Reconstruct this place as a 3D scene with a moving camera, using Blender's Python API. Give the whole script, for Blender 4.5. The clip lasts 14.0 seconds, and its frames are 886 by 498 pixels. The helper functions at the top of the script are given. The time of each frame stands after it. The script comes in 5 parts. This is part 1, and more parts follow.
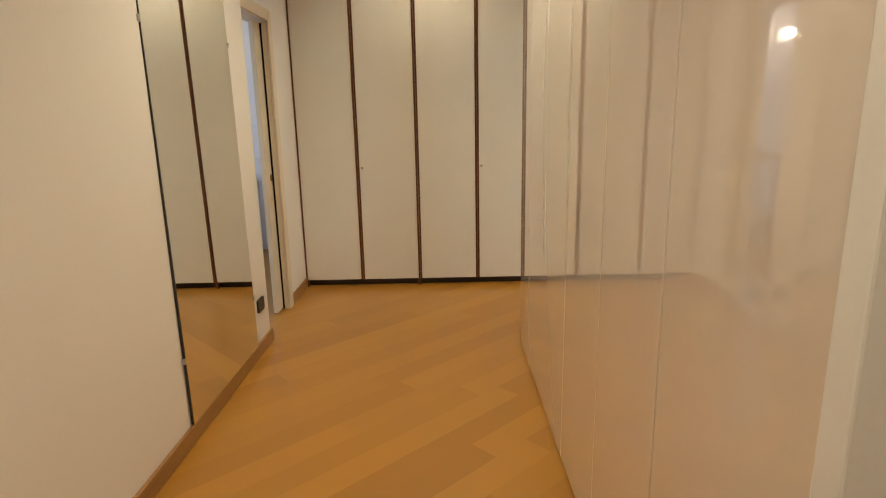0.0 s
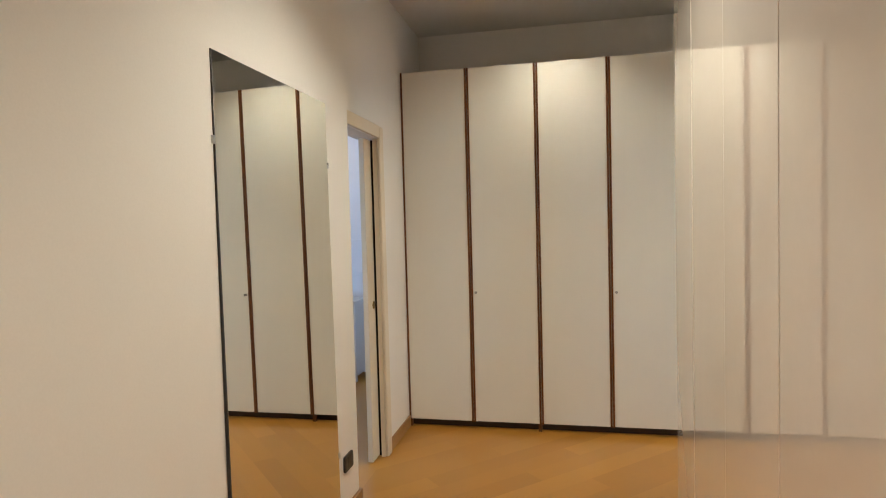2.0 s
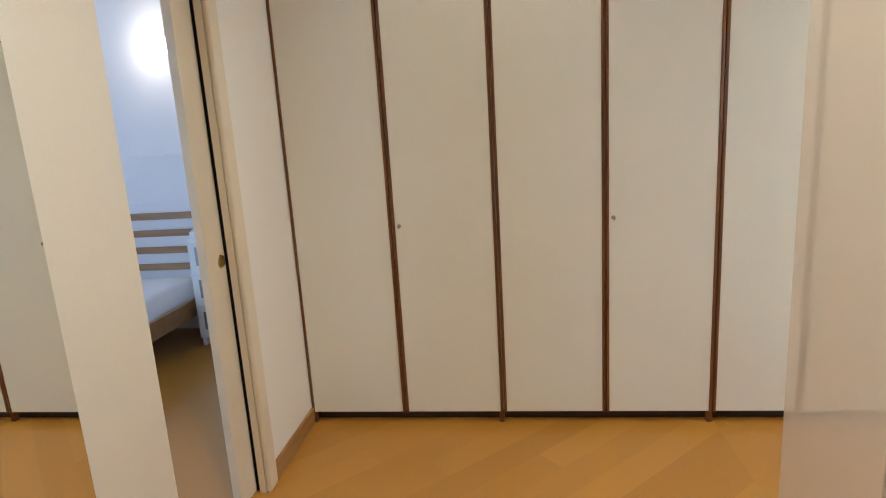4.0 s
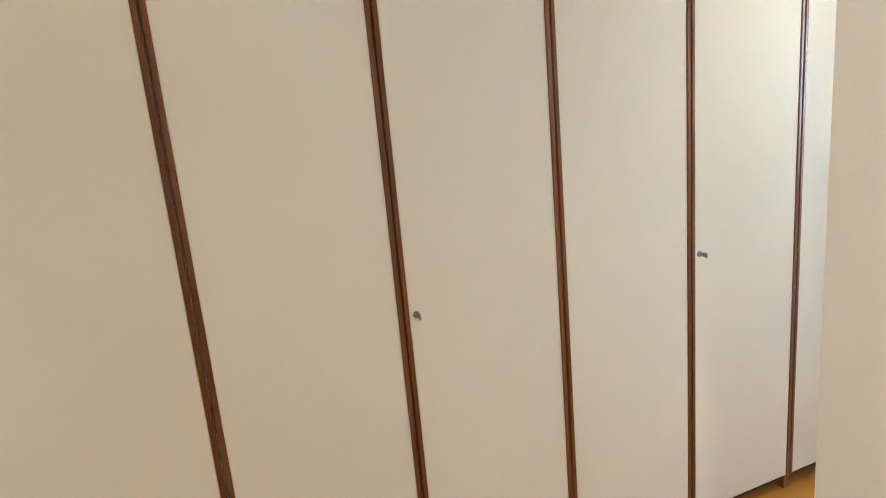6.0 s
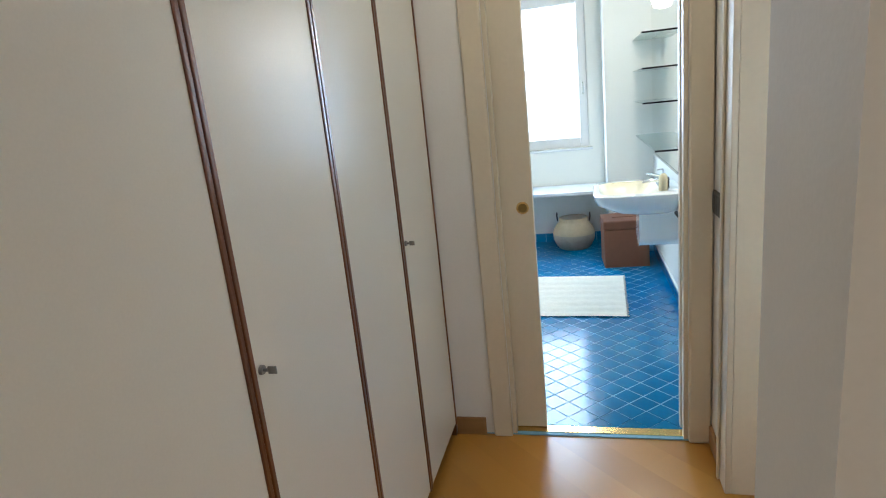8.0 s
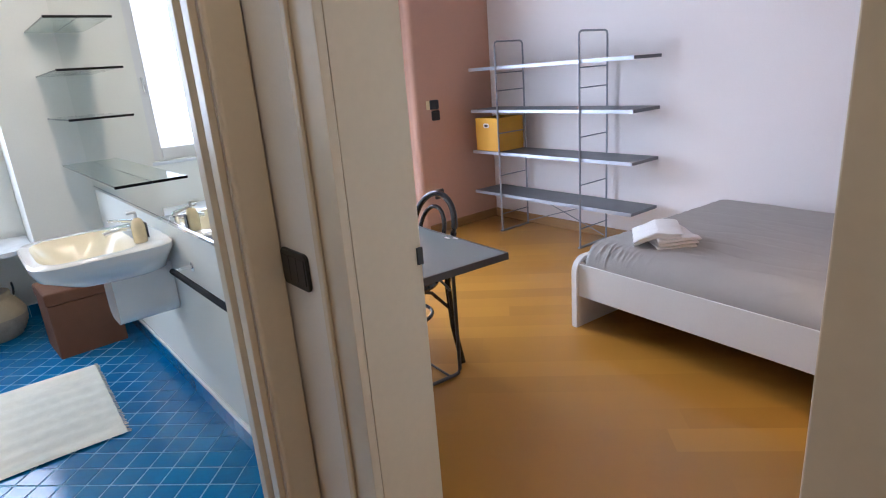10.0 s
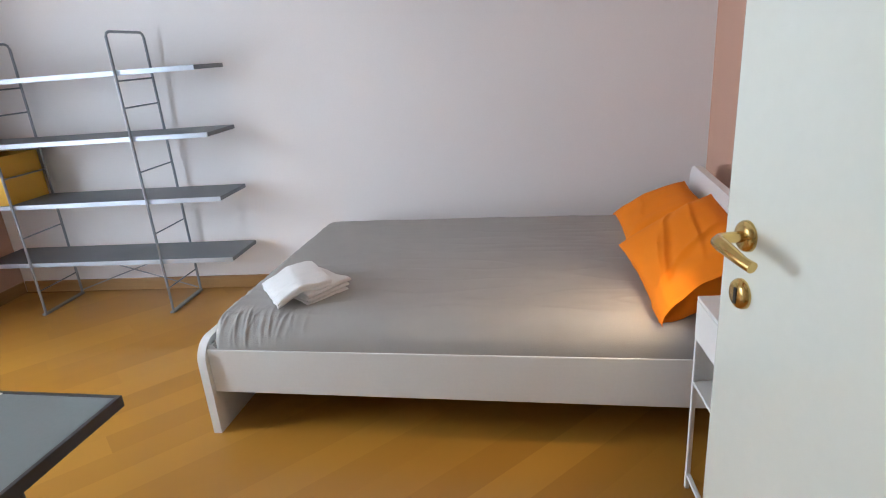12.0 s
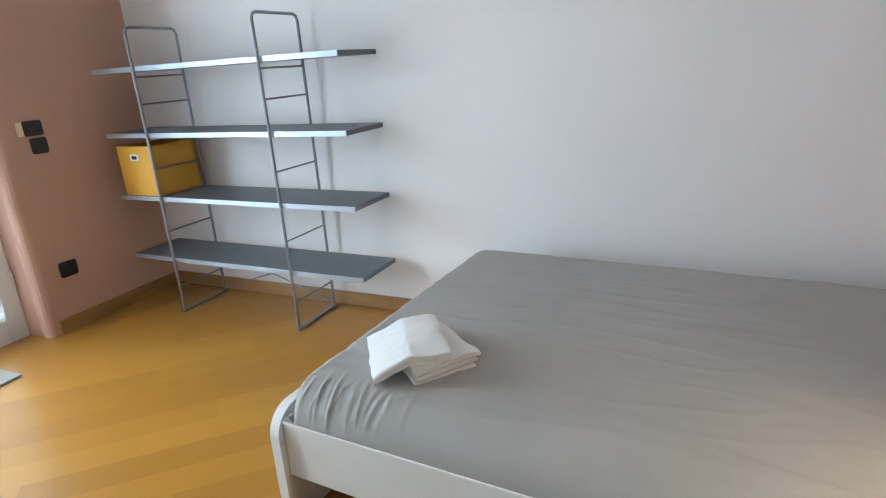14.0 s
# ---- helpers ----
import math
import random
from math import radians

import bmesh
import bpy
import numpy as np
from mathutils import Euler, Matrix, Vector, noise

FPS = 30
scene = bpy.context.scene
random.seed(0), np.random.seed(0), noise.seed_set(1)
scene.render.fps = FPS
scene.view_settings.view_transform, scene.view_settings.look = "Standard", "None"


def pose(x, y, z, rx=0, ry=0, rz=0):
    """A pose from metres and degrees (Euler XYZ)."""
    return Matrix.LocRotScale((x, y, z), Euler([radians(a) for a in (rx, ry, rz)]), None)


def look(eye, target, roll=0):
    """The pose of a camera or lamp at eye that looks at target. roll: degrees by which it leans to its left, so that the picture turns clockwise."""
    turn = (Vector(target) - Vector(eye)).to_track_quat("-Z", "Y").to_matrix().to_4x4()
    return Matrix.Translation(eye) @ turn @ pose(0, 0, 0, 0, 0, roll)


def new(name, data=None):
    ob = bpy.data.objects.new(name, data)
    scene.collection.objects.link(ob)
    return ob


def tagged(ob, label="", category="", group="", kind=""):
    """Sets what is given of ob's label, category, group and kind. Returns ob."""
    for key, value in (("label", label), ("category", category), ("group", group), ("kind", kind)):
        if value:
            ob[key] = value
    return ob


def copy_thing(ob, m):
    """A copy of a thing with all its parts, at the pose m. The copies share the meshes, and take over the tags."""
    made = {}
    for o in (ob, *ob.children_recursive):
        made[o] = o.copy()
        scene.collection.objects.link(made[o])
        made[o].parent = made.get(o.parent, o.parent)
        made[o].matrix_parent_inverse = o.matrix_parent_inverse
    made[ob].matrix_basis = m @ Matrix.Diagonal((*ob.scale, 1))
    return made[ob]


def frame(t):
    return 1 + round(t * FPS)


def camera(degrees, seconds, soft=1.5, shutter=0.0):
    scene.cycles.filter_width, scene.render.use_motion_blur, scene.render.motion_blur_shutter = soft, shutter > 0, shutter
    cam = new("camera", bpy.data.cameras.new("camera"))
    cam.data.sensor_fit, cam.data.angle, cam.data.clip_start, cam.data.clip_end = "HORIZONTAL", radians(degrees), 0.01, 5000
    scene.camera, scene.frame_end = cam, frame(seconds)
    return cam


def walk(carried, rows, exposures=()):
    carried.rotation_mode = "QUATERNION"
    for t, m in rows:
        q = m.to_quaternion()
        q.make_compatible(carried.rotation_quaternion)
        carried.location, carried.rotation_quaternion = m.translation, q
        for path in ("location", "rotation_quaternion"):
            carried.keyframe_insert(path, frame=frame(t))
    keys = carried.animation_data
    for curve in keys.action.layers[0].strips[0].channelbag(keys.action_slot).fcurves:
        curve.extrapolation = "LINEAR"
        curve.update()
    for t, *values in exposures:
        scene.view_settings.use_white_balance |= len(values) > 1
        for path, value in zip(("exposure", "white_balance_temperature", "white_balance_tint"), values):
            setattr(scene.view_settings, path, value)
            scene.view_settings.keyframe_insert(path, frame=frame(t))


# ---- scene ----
cam = camera(74.6, 14.0, soft=1.1)
PATH = [
    (0, (1.223, -4.894, 1.436), (1.214, -2.944, 0.989), -1.2),
    (0.5, (1.269, -4.812, 1.392), (0.961, -2.874, 1.002), -1.8),
    (1, (1.281, -4.717, 1.432), (0.853, -2.778, 1.193), -1.9),
    (1.5, (1.243, -4.486, 1.54), (0.818, -2.533, 1.463), -1.5),
    (2, (1.181, -4.242, 1.527), (0.773, -2.285, 1.445), -1.5),
    (2.2, (1.155, -4.101, 1.499), (0.763, -2.143, 1.383), -1.6),
    (4.3, (1.031, -2.503, 1.454), (0.856, -0.554, 1.039), -3.7),
    (4.5, (1.001, -2.375, 1.44), (0.879, -0.42, 1.038), -3.8),
    (5, (1.0, -2.035, 1.467), (1.045, -0.076, 1.067), -4.2),
    (5.5, (1.012, -1.671, 1.496), (1.372, 0.256, 1.1), -4.8),
    (5.9, (1.044, -1.455, 1.501), (1.708, 0.39, 1.107), -5.4),
    (6, (1.062, -1.416, 1.502), (1.79, 0.402, 1.097), -5.2),
    (6.5, (1.073, -1.196, 1.523), (2.217, 0.389, 1.1), -5.8),
    (7, (1.223, -0.955, 1.488), (2.732, 0.281, 1.043), -6.1),
    (7.2, (1.296, -0.882, 1.496), (2.91, 0.208, 1.038), -6.1),
    (9.3, (2.318, -0.397, 1.444), (4.147, -1.015, 0.922), -5.2),
    (9.5, (2.441, -0.424, 1.443), (4.194, -1.222, 0.904), -4.9),
    (10, (2.692, -0.551, 1.432), (4.175, -1.761, 0.85), -4.5),
    (10.5, (2.905, -0.762, 1.399), (4.015, -2.311, 0.79), -3.8),
    (10.8, (2.996, -0.849, 1.4), (3.885, -2.529, 0.776), -3.9),
    (11, (3.074, -0.885, 1.395), (3.822, -2.63, 0.765), -3.9),
    (11.5, (3.268, -0.962, 1.42), (3.69, -2.808, 0.777), -3.9),
    (12, (3.367, -1.081, 1.425), (3.581, -2.96, 0.773), -4.5),
    (12.5, (3.398, -1.271, 1.421), (3.505, -3.154, 0.757), -4.9),
    (13, (3.387, -1.46, 1.407), (3.535, -3.337, 0.733), -5.0),
    (13.5, (3.456, -1.68, 1.387), (3.825, -3.534, 0.734), -4.8),
    (14, (3.463, -1.867, 1.363), (4.253, -3.598, 0.748), -3.9),
]
EXPOSURE = [
    (0, 0.24, 6750, 10), (0.5, 0.4, 6100, 9), (1, 0.42, 6050, 10), (2, 0.38, 5800, 9), (4.3, 0.42, 5700, 9), (5.5, 0.68, 5700, 8), (7.2, 0.15, 5600, 7),
    (9.3, -1.12, 5650, 18), (10.2, -0.92, 6050, 22), (10.6, -0.87, 6050, 17), (12, -1.03, 6350, 13), (13, -1.02, 6450, 12), (14, -0.96, 6050, 4),
]
walk(cam, [(t, look(e, g, r)) for t, e, g, r in PATH], EXPOSURE)
# ---- world, sun and lamps ----
world = bpy.data.worlds.new("sky")
world.use_nodes = True
scene.world = world
wn = world.node_tree.nodes
sky = wn.new("ShaderNodeTexSky")
sky.sky_type = "NISHITA"
sky.sun_disc = False
sky.sun_elevation = radians(38)
sky.sun_rotation = radians(60)
wn["Background"].inputs[1].default_value = 0.12
world.node_tree.links.new(sky.outputs[0], wn["Background"].inputs[0])


def lamp(name, kind, energy, colour, m, **kw):
    d = bpy.data.lights.new(name, kind)
    d.energy, d.color = energy, colour
    if "size" in kw:
        if kind == "AREA":
            d.shape = "RECTANGLE"
            d.size, d.size_y = kw["size"]
            d.spread = radians(kw.get("spread", 180))
        elif kind == "SUN":
            d.angle = kw["size"]
        else:
            d.shadow_soft_size = kw["size"]
    if "spot" in kw:
        d.spot_size, d.spot_blend = radians(kw["spot"]), 0.9
    ob = new(name, d)
    ob.matrix_world = m
    return ob


# overcast daylight with a weak broad sun
lamp("sun", "SUN", 1.0, (1.0, 0.95, 0.88), look((20, -9, 14), (5, -3, 0)), size=radians(12))
# sky light at the bedroom and bathroom windows
lamp("bedroom_window_light", "AREA", 155, (0.74, 0.88, 1.0), look((7.2, -2.6, 1.3), (4.0, -2.75, 0.9)), size=(0.8, 1.9), spread=140)
lamp("bathroom_window_light", "AREA", 60, (0.66, 0.84, 1.0), look((7.2, -0.15, 1.75), (5.0, -0.3, 1.2)), size=(0.8, 1.4))
# added bluish fill inside the far room, which has no window built
lamp("far_room_fill_light", "AREA", 62, (0.52, 0.72, 1.0), look((-3.4, -2.2, 1.6), (-1.5, 0.2, 1.9)), size=(1.2, 1.4))
WARM = (1.0, 0.885, 0.66)
# recessed ceiling spots of the dressing hall; the last three are unseen, added for brightness
for sx, sy, e in ((1.12, -0.45, 31), (1.0, -2.1, 100), (1.0, -4.7, 84), (3.3, -0.55, 52)):
    lamp("spot_light", "SPOT", e, WARM, look((sx, sy, 3.04), (sx, sy, 0)), size=0.04, spot=130)
# ---- materials ----
MATS = {}


def mat(name, colour, rough=0.5, metal=0.0, vary=0.06, scale=6.0, fine=90.0, bump=0.0, coat=0.0, trans=0.0, random_amount=0.0, spec=0.5):
    """A procedural surface: a base colour with slow and fine variation, and a little relief."""
    m = bpy.data.materials.new(name)
    m.use_nodes = True
    t = m.node_tree
    n, ln = t.nodes, t.links
    b = n["Principled BSDF"]
    co = n.new("ShaderNodeTexCoord")
    big = n.new("ShaderNodeTexNoise")
    big.inputs["Scale"].default_value, big.inputs["Detail"].default_value = scale, 4
    small = n.new("ShaderNodeTexNoise")
    small.inputs["Scale"].default_value, small.inputs["Detail"].default_value = fine, 3
    ln.new(co.outputs["Object"], big.inputs["Vector"])
    ln.new(co.outputs["Object"], small.inputs["Vector"])
    add = n.new("ShaderNodeMath")
    add.operation = "ADD"
    ln.new(big.outputs[0], add.inputs[0])
    ln.new(small.outputs[0], add.inputs[1])
    last = add.outputs[0]
    lo, hi = 0.6, 1.4
    if random_amount:
        oi = n.new("ShaderNodeObjectInfo")
        ma = n.new("ShaderNodeMath")
        ma.operation = "MULTIPLY_ADD"
        ma.inputs[1].default_value = random_amount
        ln.new(oi.outputs["Random"], ma.inputs[0])
        ln.new(last, ma.inputs[2])
        last, hi = ma.outputs[0], hi + random_amount
    ramp = n.new("ShaderNodeMapRange")
    ramp.inputs[1].default_value, ramp.inputs[2].default_value = lo, hi
    ln.new(last, ramp.inputs[0])
    mix = n.new("ShaderNodeMix")
    mix.data_type = "RGBA"
    mix.inputs["A"].default_value = (*[c * (1 - vary) for c in colour], 1)
    mix.inputs["B"].default_value = (*[min(1, c * (1 + vary)) for c in colour], 1)
    ln.new(ramp.outputs[0], mix.inputs["Factor"])
    ln.new(mix.outputs["Result"], b.inputs["Base Color"])
    rr = n.new("ShaderNodeMapRange")
    rr.inputs[3].default_value, rr.inputs[4].default_value = max(0, rough * 0.85), min(1, rough * 1.15)
    ln.new(big.outputs[0], rr.inputs[0])
    ln.new(rr.outputs[0], b.inputs["Roughness"])
    b.inputs["Metallic"].default_value = metal
    b.inputs["Coat Weight"].default_value = coat
    b.inputs["Coat Roughness"].default_value = 0.06
    b.inputs["Transmission Weight"].default_value = trans
    b.inputs["Specular IOR Level"].default_value = spec
    if bump:
        bp = n.new("ShaderNodeBump")
        bp.inputs["Strength"].default_value, bp.inputs["Distance"].default_value = bump, 0.002
        ln.new(small.outputs[0], bp.inputs["Height"])
        ln.new(bp.outputs[0], b.inputs["Normal"])
    if coat > 0.9:
        b.inputs["Coat Roughness"].default_value = 0.015
    MATS[name] = m
    return m


def wood(name, dark, light, rough=0.3, axis="X", stretch=12.0, random_amount=0.5, coat=0.2, scale=2.2, relief=0.15, grain=1.0):
    """Grained wood that runs along one axis of its object; each piece differs by its random number."""
    m = bpy.data.materials.new(name)
    m.use_nodes = True
    t = m.node_tree
    n, ln = t.nodes, t.links
    b = n["Principled BSDF"]
    co = n.new("ShaderNodeTexCoord")
    mp = n.new("ShaderNodeMapping")
    mp.inputs["Scale"].default_value = [1.0 if a == axis else stretch for a in "XYZ"]
    oi = n.new("ShaderNodeObjectInfo")
    comb = n.new("ShaderNodeCombineXYZ")
    sc = n.new("ShaderNodeMath")
    sc.operation = "MULTIPLY"
    sc.inputs[1].default_value = 37.0
    ln.new(oi.outputs["Random"], sc.inputs[0])
    for i in range(3):
        ln.new(sc.outputs[0], comb.inputs[i])
    addv = n.new("ShaderNodeVectorMath")
    addv.operation = "ADD"
    ln.new(co.outputs["Object"], addv.inputs[0])
    ln.new(comb.outputs[0], addv.inputs[1])
    ln.new(addv.outputs[0], mp.inputs["Vector"])
    g = n.new("ShaderNodeTexNoise")
    g.inputs["Scale"].default_value, g.inputs["Detail"].default_value = scale, 4
    g.inputs["Distortion"].default_value = 0.25 if relief else 0.0
    fine = n.new("ShaderNodeTexNoise")
    fine.inputs["Scale"].default_value, fine.inputs["Detail"].default_value = scale * 9, 3
    ln.new(mp.outputs[0], g.inputs["Vector"])
    ln.new(mp.outputs[0], fine.inputs["Vector"])
    soft = n.new("ShaderNodeMath")
    soft.operation = "MULTIPLY_ADD"
    soft.inputs[1].default_value, soft.inputs[2].default_value = grain, 0.5 - 0.5 * grain
    ln.new(g.outputs[0], soft.inputs[0])
    s1 = n.new("ShaderNodeMath")
    s1.operation = "MULTIPLY_ADD"
    s1.inputs[1].default_value = 0.12 * grain
    ln.new(fine.outputs[0], s1.inputs[0])
    ln.new(soft.outputs[0], s1.inputs[2])
    s2 = n.new("ShaderNodeMath")
    s2.operation = "MULTIPLY_ADD"
    s2.inputs[1].default_value = random_amount
    ln.new(oi.outputs["Random"], s2.inputs[0])
    ln.new(s1.outputs[0], s2.inputs[2])
    mr = n.new("ShaderNodeMapRange")
    mr.inputs[1].default_value, mr.inputs[2].default_value = 0.35, 0.85 + random_amount
    ln.new(s2.outputs[0], mr.inputs[0])
    mix = n.new("ShaderNodeMix")
    mix.data_type = "RGBA"
    mix.inputs["A"].default_value, mix.inputs["B"].default_value = (*dark, 1), (*light, 1)
    ln.new(mr.outputs[0], mix.inputs["Factor"])
    ln.new(mix.outputs["Result"], b.inputs["Base Color"])
    rr = n.new("ShaderNodeMapRange")
    rr.inputs[3].default_value, rr.inputs[4].default_value = rough * 0.8, rough * 1.3
    ln.new(soft.outputs[0], rr.inputs[0])
    ln.new(rr.outputs[0], b.inputs["Roughness"])
    b.inputs["Coat Weight"].default_value, b.inputs["Coat Roughness"].default_value = coat, 0.15
    if relief:
        bp = n.new("ShaderNodeBump")
        bp.inputs["Strength"].default_value, bp.inputs["Distance"].default_value = relief, 0.001
        ln.new(fine.outputs[0], bp.inputs["Height"])
        ln.new(bp.outputs[0], b.inputs["Normal"])
    MATS[name] = m
    return m


def glow(name, colour, strength):
    m = bpy.data.materials.new(name)
    m.use_nodes = True
    b = m.node_tree.nodes["Principled BSDF"]
    b.inputs["Base Color"].default_value = (*colour, 1)
    b.inputs["Emission Color"].default_value = (*colour, 1)
    b.inputs["Emission Strength"].default_value = strength
    MATS[name] = m
    return m


PAINT = mat("wall_paint", (0.80, 0.77, 0.73), 0.7, vary=0.025, scale=1.3, fine=160, bump=0.12)
LILAC = mat("lilac_white_paint", (0.83, 0.785, 0.775), 0.75, vary=0.025, scale=1.3, fine=160, bump=0.12)
PINK = mat("salmon_pink_paint", (0.57, 0.335, 0.245), 0.75, vary=0.05, scale=1.6, fine=120, bump=0.15)
CEIL = mat("ceiling_paint", (0.74, 0.72, 0.69), 0.85, vary=0.03, scale=1.0)
TRIM = mat("ivory_lacquer_trim", (0.70, 0.605, 0.46), 0.35, vary=0.03, scale=3, fine=60, bump=0.03)
WARD = mat("cream_laminate", (0.755, 0.715, 0.625), 0.37, vary=0.03, scale=2, fine=200, bump=0.05, spec=0.42)
WARD_IN = mat("cream_laminate_carcass", (0.60, 0.55, 0.47), 0.5, vary=0.03)
MAHOG = wood("mahogany_strip", (0.085, 0.025, 0.006), (0.23, 0.078, 0.019), 0.3, "Z", 14, 0.2, 0.3)
DARK = mat("dark_brown_plinth", (0.035, 0.02, 0.014), 0.45, vary=0.15)
GLOSS = mat("beige_gloss_lacquer", (0.74, 0.66, 0.59), 0.04, vary=0.015, scale=1.2, fine=30, spec=0.6, coat=1.0)
GLOSS.node_tree.nodes["Principled BSDF"].inputs["Coat IOR"].default_value = 1.75
OAK = wood("oak_parquet", (0.345, 0.150, 0.021), (0.505, 0.242, 0.038), 0.27, "X", 8, 0.65, 0.15, 1.2, 0.0, 0.14)
OAKTRIM = wood("oak_skirting", (0.25, 0.12, 0.04), (0.45, 0.25, 0.09), 0.35, "X", 10, 0.2, 0.2)
OAKTRIMY = wood("oak_skirting_across", (0.25, 0.12, 0.04), (0.45, 0.25, 0.09), 0.35, "Y", 10, 0.2, 0.2)
GAP = mat("dark_joint", (0.21, 0.095, 0.018), 0.8, vary=0.1)
WHITE = mat("white_lacquer", (0.80, 0.79, 0.77), 0.3, vary=0.02, scale=4)
LEAF = mat("ivory_door_lacquer", (0.80, 0.80, 0.71), 0.16, vary=0.02, scale=2, fine=40, coat=0.7)
LEAF.node_tree.nodes["Principled BSDF"].inputs["Coat Roughness"].default_value = 0.03
BRASS = mat("brass", (0.72, 0.50, 0.19), 0.2, 1.0, vary=0.08, scale=20)
LOCKM = mat("dull_nickel", (0.36, 0.34, 0.31), 0.35, 1.0, vary=0.1, scale=60)
STEEL = mat("brushed_steel", (0.55, 0.55, 0.56), 0.28, 1.0, vary=0.05, scale=30)
CHROME = mat("chrome", (0.85, 0.85, 0.86), 0.08, 1.0, vary=0.02)
GREYM = mat("grey_metal_paint", (0.27, 0.29, 0.32), 0.35, 0.6, vary=0.05, scale=20)
SHELF = mat("grey_lacquered_shelf", (0.125, 0.135, 0.15), 0.42, vary=0.04, scale=5)
BLACK = mat("black_plastic", (0.022, 0.021, 0.022), 0.35, vary=0.15, scale=20)
MATTB = mat("matt_black", (0.006, 0.006, 0.006), 0.7, vary=0.1, spec=0.12)
BLACKW = mat("black_stained_bentwood", (0.014, 0.012, 0.012), 0.25, vary=0.2, scale=15, coat=0.3)
TABLEM = mat("grey_table_lacquer", (0.27, 0.32, 0.33), 0.07, vary=0.03, scale=4, coat=0.5)
TABLEE = mat("dark_grey_edge", (0.06, 0.06, 0.065), 0.4, vary=0.1)
SHEET = mat("grey_cotton_cover", (0.40, 0.38, 0.36), 0.9, vary=0.06, scale=7, fine=350, bump=0.35, spec=0.2)
ORANGE = mat("orange_cotton", (0.80, 0.205, 0.008), 0.85, vary=0.06, scale=9, fine=380, bump=0.35, spec=0.2)
TOWEL = mat("white_terry", (0.87, 0.85, 0.84), 0.95, vary=0.04, scale=14, fine=420, bump=0.9, spec=0.1)
YELLOW = mat("yellow_fibreboard", (0.72, 0.38, 0.035), 0.6, vary=0.05, scale=12, fine=200, bump=0.1)
BTILE = mat("blue_glazed_tile", (0.0, 0.155, 0.36), 0.15, vary=0.2, scale=9, fine=50, spec=0.35, coat=0.15, random_amount=0.5, bump=0.05)
GROUT = mat("pale_blue_grout", (0.22, 0.47, 0.66), 0.7, vary=0.1, scale=20)
CERAM = mat("white_ceramic", (0.83, 0.83, 0.80), 0.08, vary=0.015, coat=0.5)
CREAMC = mat("cream_ceramic_bowl", (0.84, 0.77, 0.58), 0.25, vary=0.02, coat=0.15)
MARBLE = mat("white_marble", (0.76, 0.77, 0.78), 0.2, vary=0.08, scale=6, fine=25, coat=0.2)
RUGM = mat("cream_cotton_rug", (0.82, 0.76, 0.64), 0.95, vary=0.08, scale=20, fine=300, bump=0.9, spec=0.1)
BROWNF = mat("brown_fabric", (0.155, 0.070, 0.042), 0.85, vary=0.12, scale=15, fine=260, bump=0.5, spec=0.2)
TANF = mat("tan_woven_cuff", (0.50, 0.41, 0.28), 0.9, vary=0.12, scale=20, fine=240, bump=0.8, spec=0.1)
WICKER = mat("seagrass_wicker", (0.36, 0.31, 0.25), 0.8, vary=0.2, scale=25, fine=160, bump=0.8)
PINE = wood("pine", (0.25, 0.125, 0.048), (0.42, 0.23, 0.095), 0.4, "X", 10, 0.2, 0.1)
LINEN = mat("white_linen", (0.82, 0.83, 0.85), 0.9, vary=0.04, scale=10, fine=300, bump=0.3, spec=0.2)
BLUEF = mat("blue_cotton", (0.05, 0.16, 0.36), 0.9, vary=0.1, scale=12, fine=300, bump=0.3)
BATHW = mat("bath_white_paint", (0.85, 0.84, 0.77), 0.6, vary=0.02, scale=2)
MIRROR = mat("mirror_silver", (0.88, 0.90, 0.88), 0.01, 1.0, vary=0.004)
GLASSM = mat("clear_green_glass", (0.80, 0.93, 0.88), 0.02, vary=0.01, trans=1.0)
GLASSW = mat("window_glass", (0.97, 0.98, 1.0), 0.02, vary=0.002, trans=1.0)
CURTAIN = mat("sheer_curtain", (0.90, 0.92, 0.95), 0.9, vary=0.02, fine=250)
ct = CURTAIN.node_tree
ctn = {k: ct.nodes.new(v) for k, v in (("clear", "ShaderNodeBsdfTransparent"), ("through", "ShaderNodeBsdfTranslucent"), ("mix", "ShaderNodeMixShader"), ("mix2", "ShaderNodeMixShader"))}
ctn["through"].inputs[0].default_value = (0.9, 0.93, 0.96, 1)
ctn["mix"].inputs[0].default_value, ctn["mix2"].inputs[0].default_value = 0.5, 0.55
ct.links.new(ct.nodes["Principled BSDF"].outputs[0], ctn["mix"].inputs[1])
ct.links.new(ctn["through"].outputs[0], ctn["mix"].inputs[2])
ct.links.new(ctn["mix"].outputs[0], ctn["mix2"].inputs[1])
ct.links.new(ctn["clear"].outputs[0], ctn["mix2"].inputs[2])
ct.links.new(ctn["mix2"].outputs[0], ct.nodes["Material Output"].inputs[0])
SOAP = mat("cream_soap_bottle", (0.82, 0.68, 0.42), 0.25, vary=0.05, coat=0.2)
LIT = glow("lamp_glow", (1.0, 0.82, 0.58), 12.0)
LITC = glow("white_globe_glow", (1.0, 0.93, 0.80), 3.0)
SKYM = glow("bright_overcast", (0.92, 0.96, 1.0), 4.0)


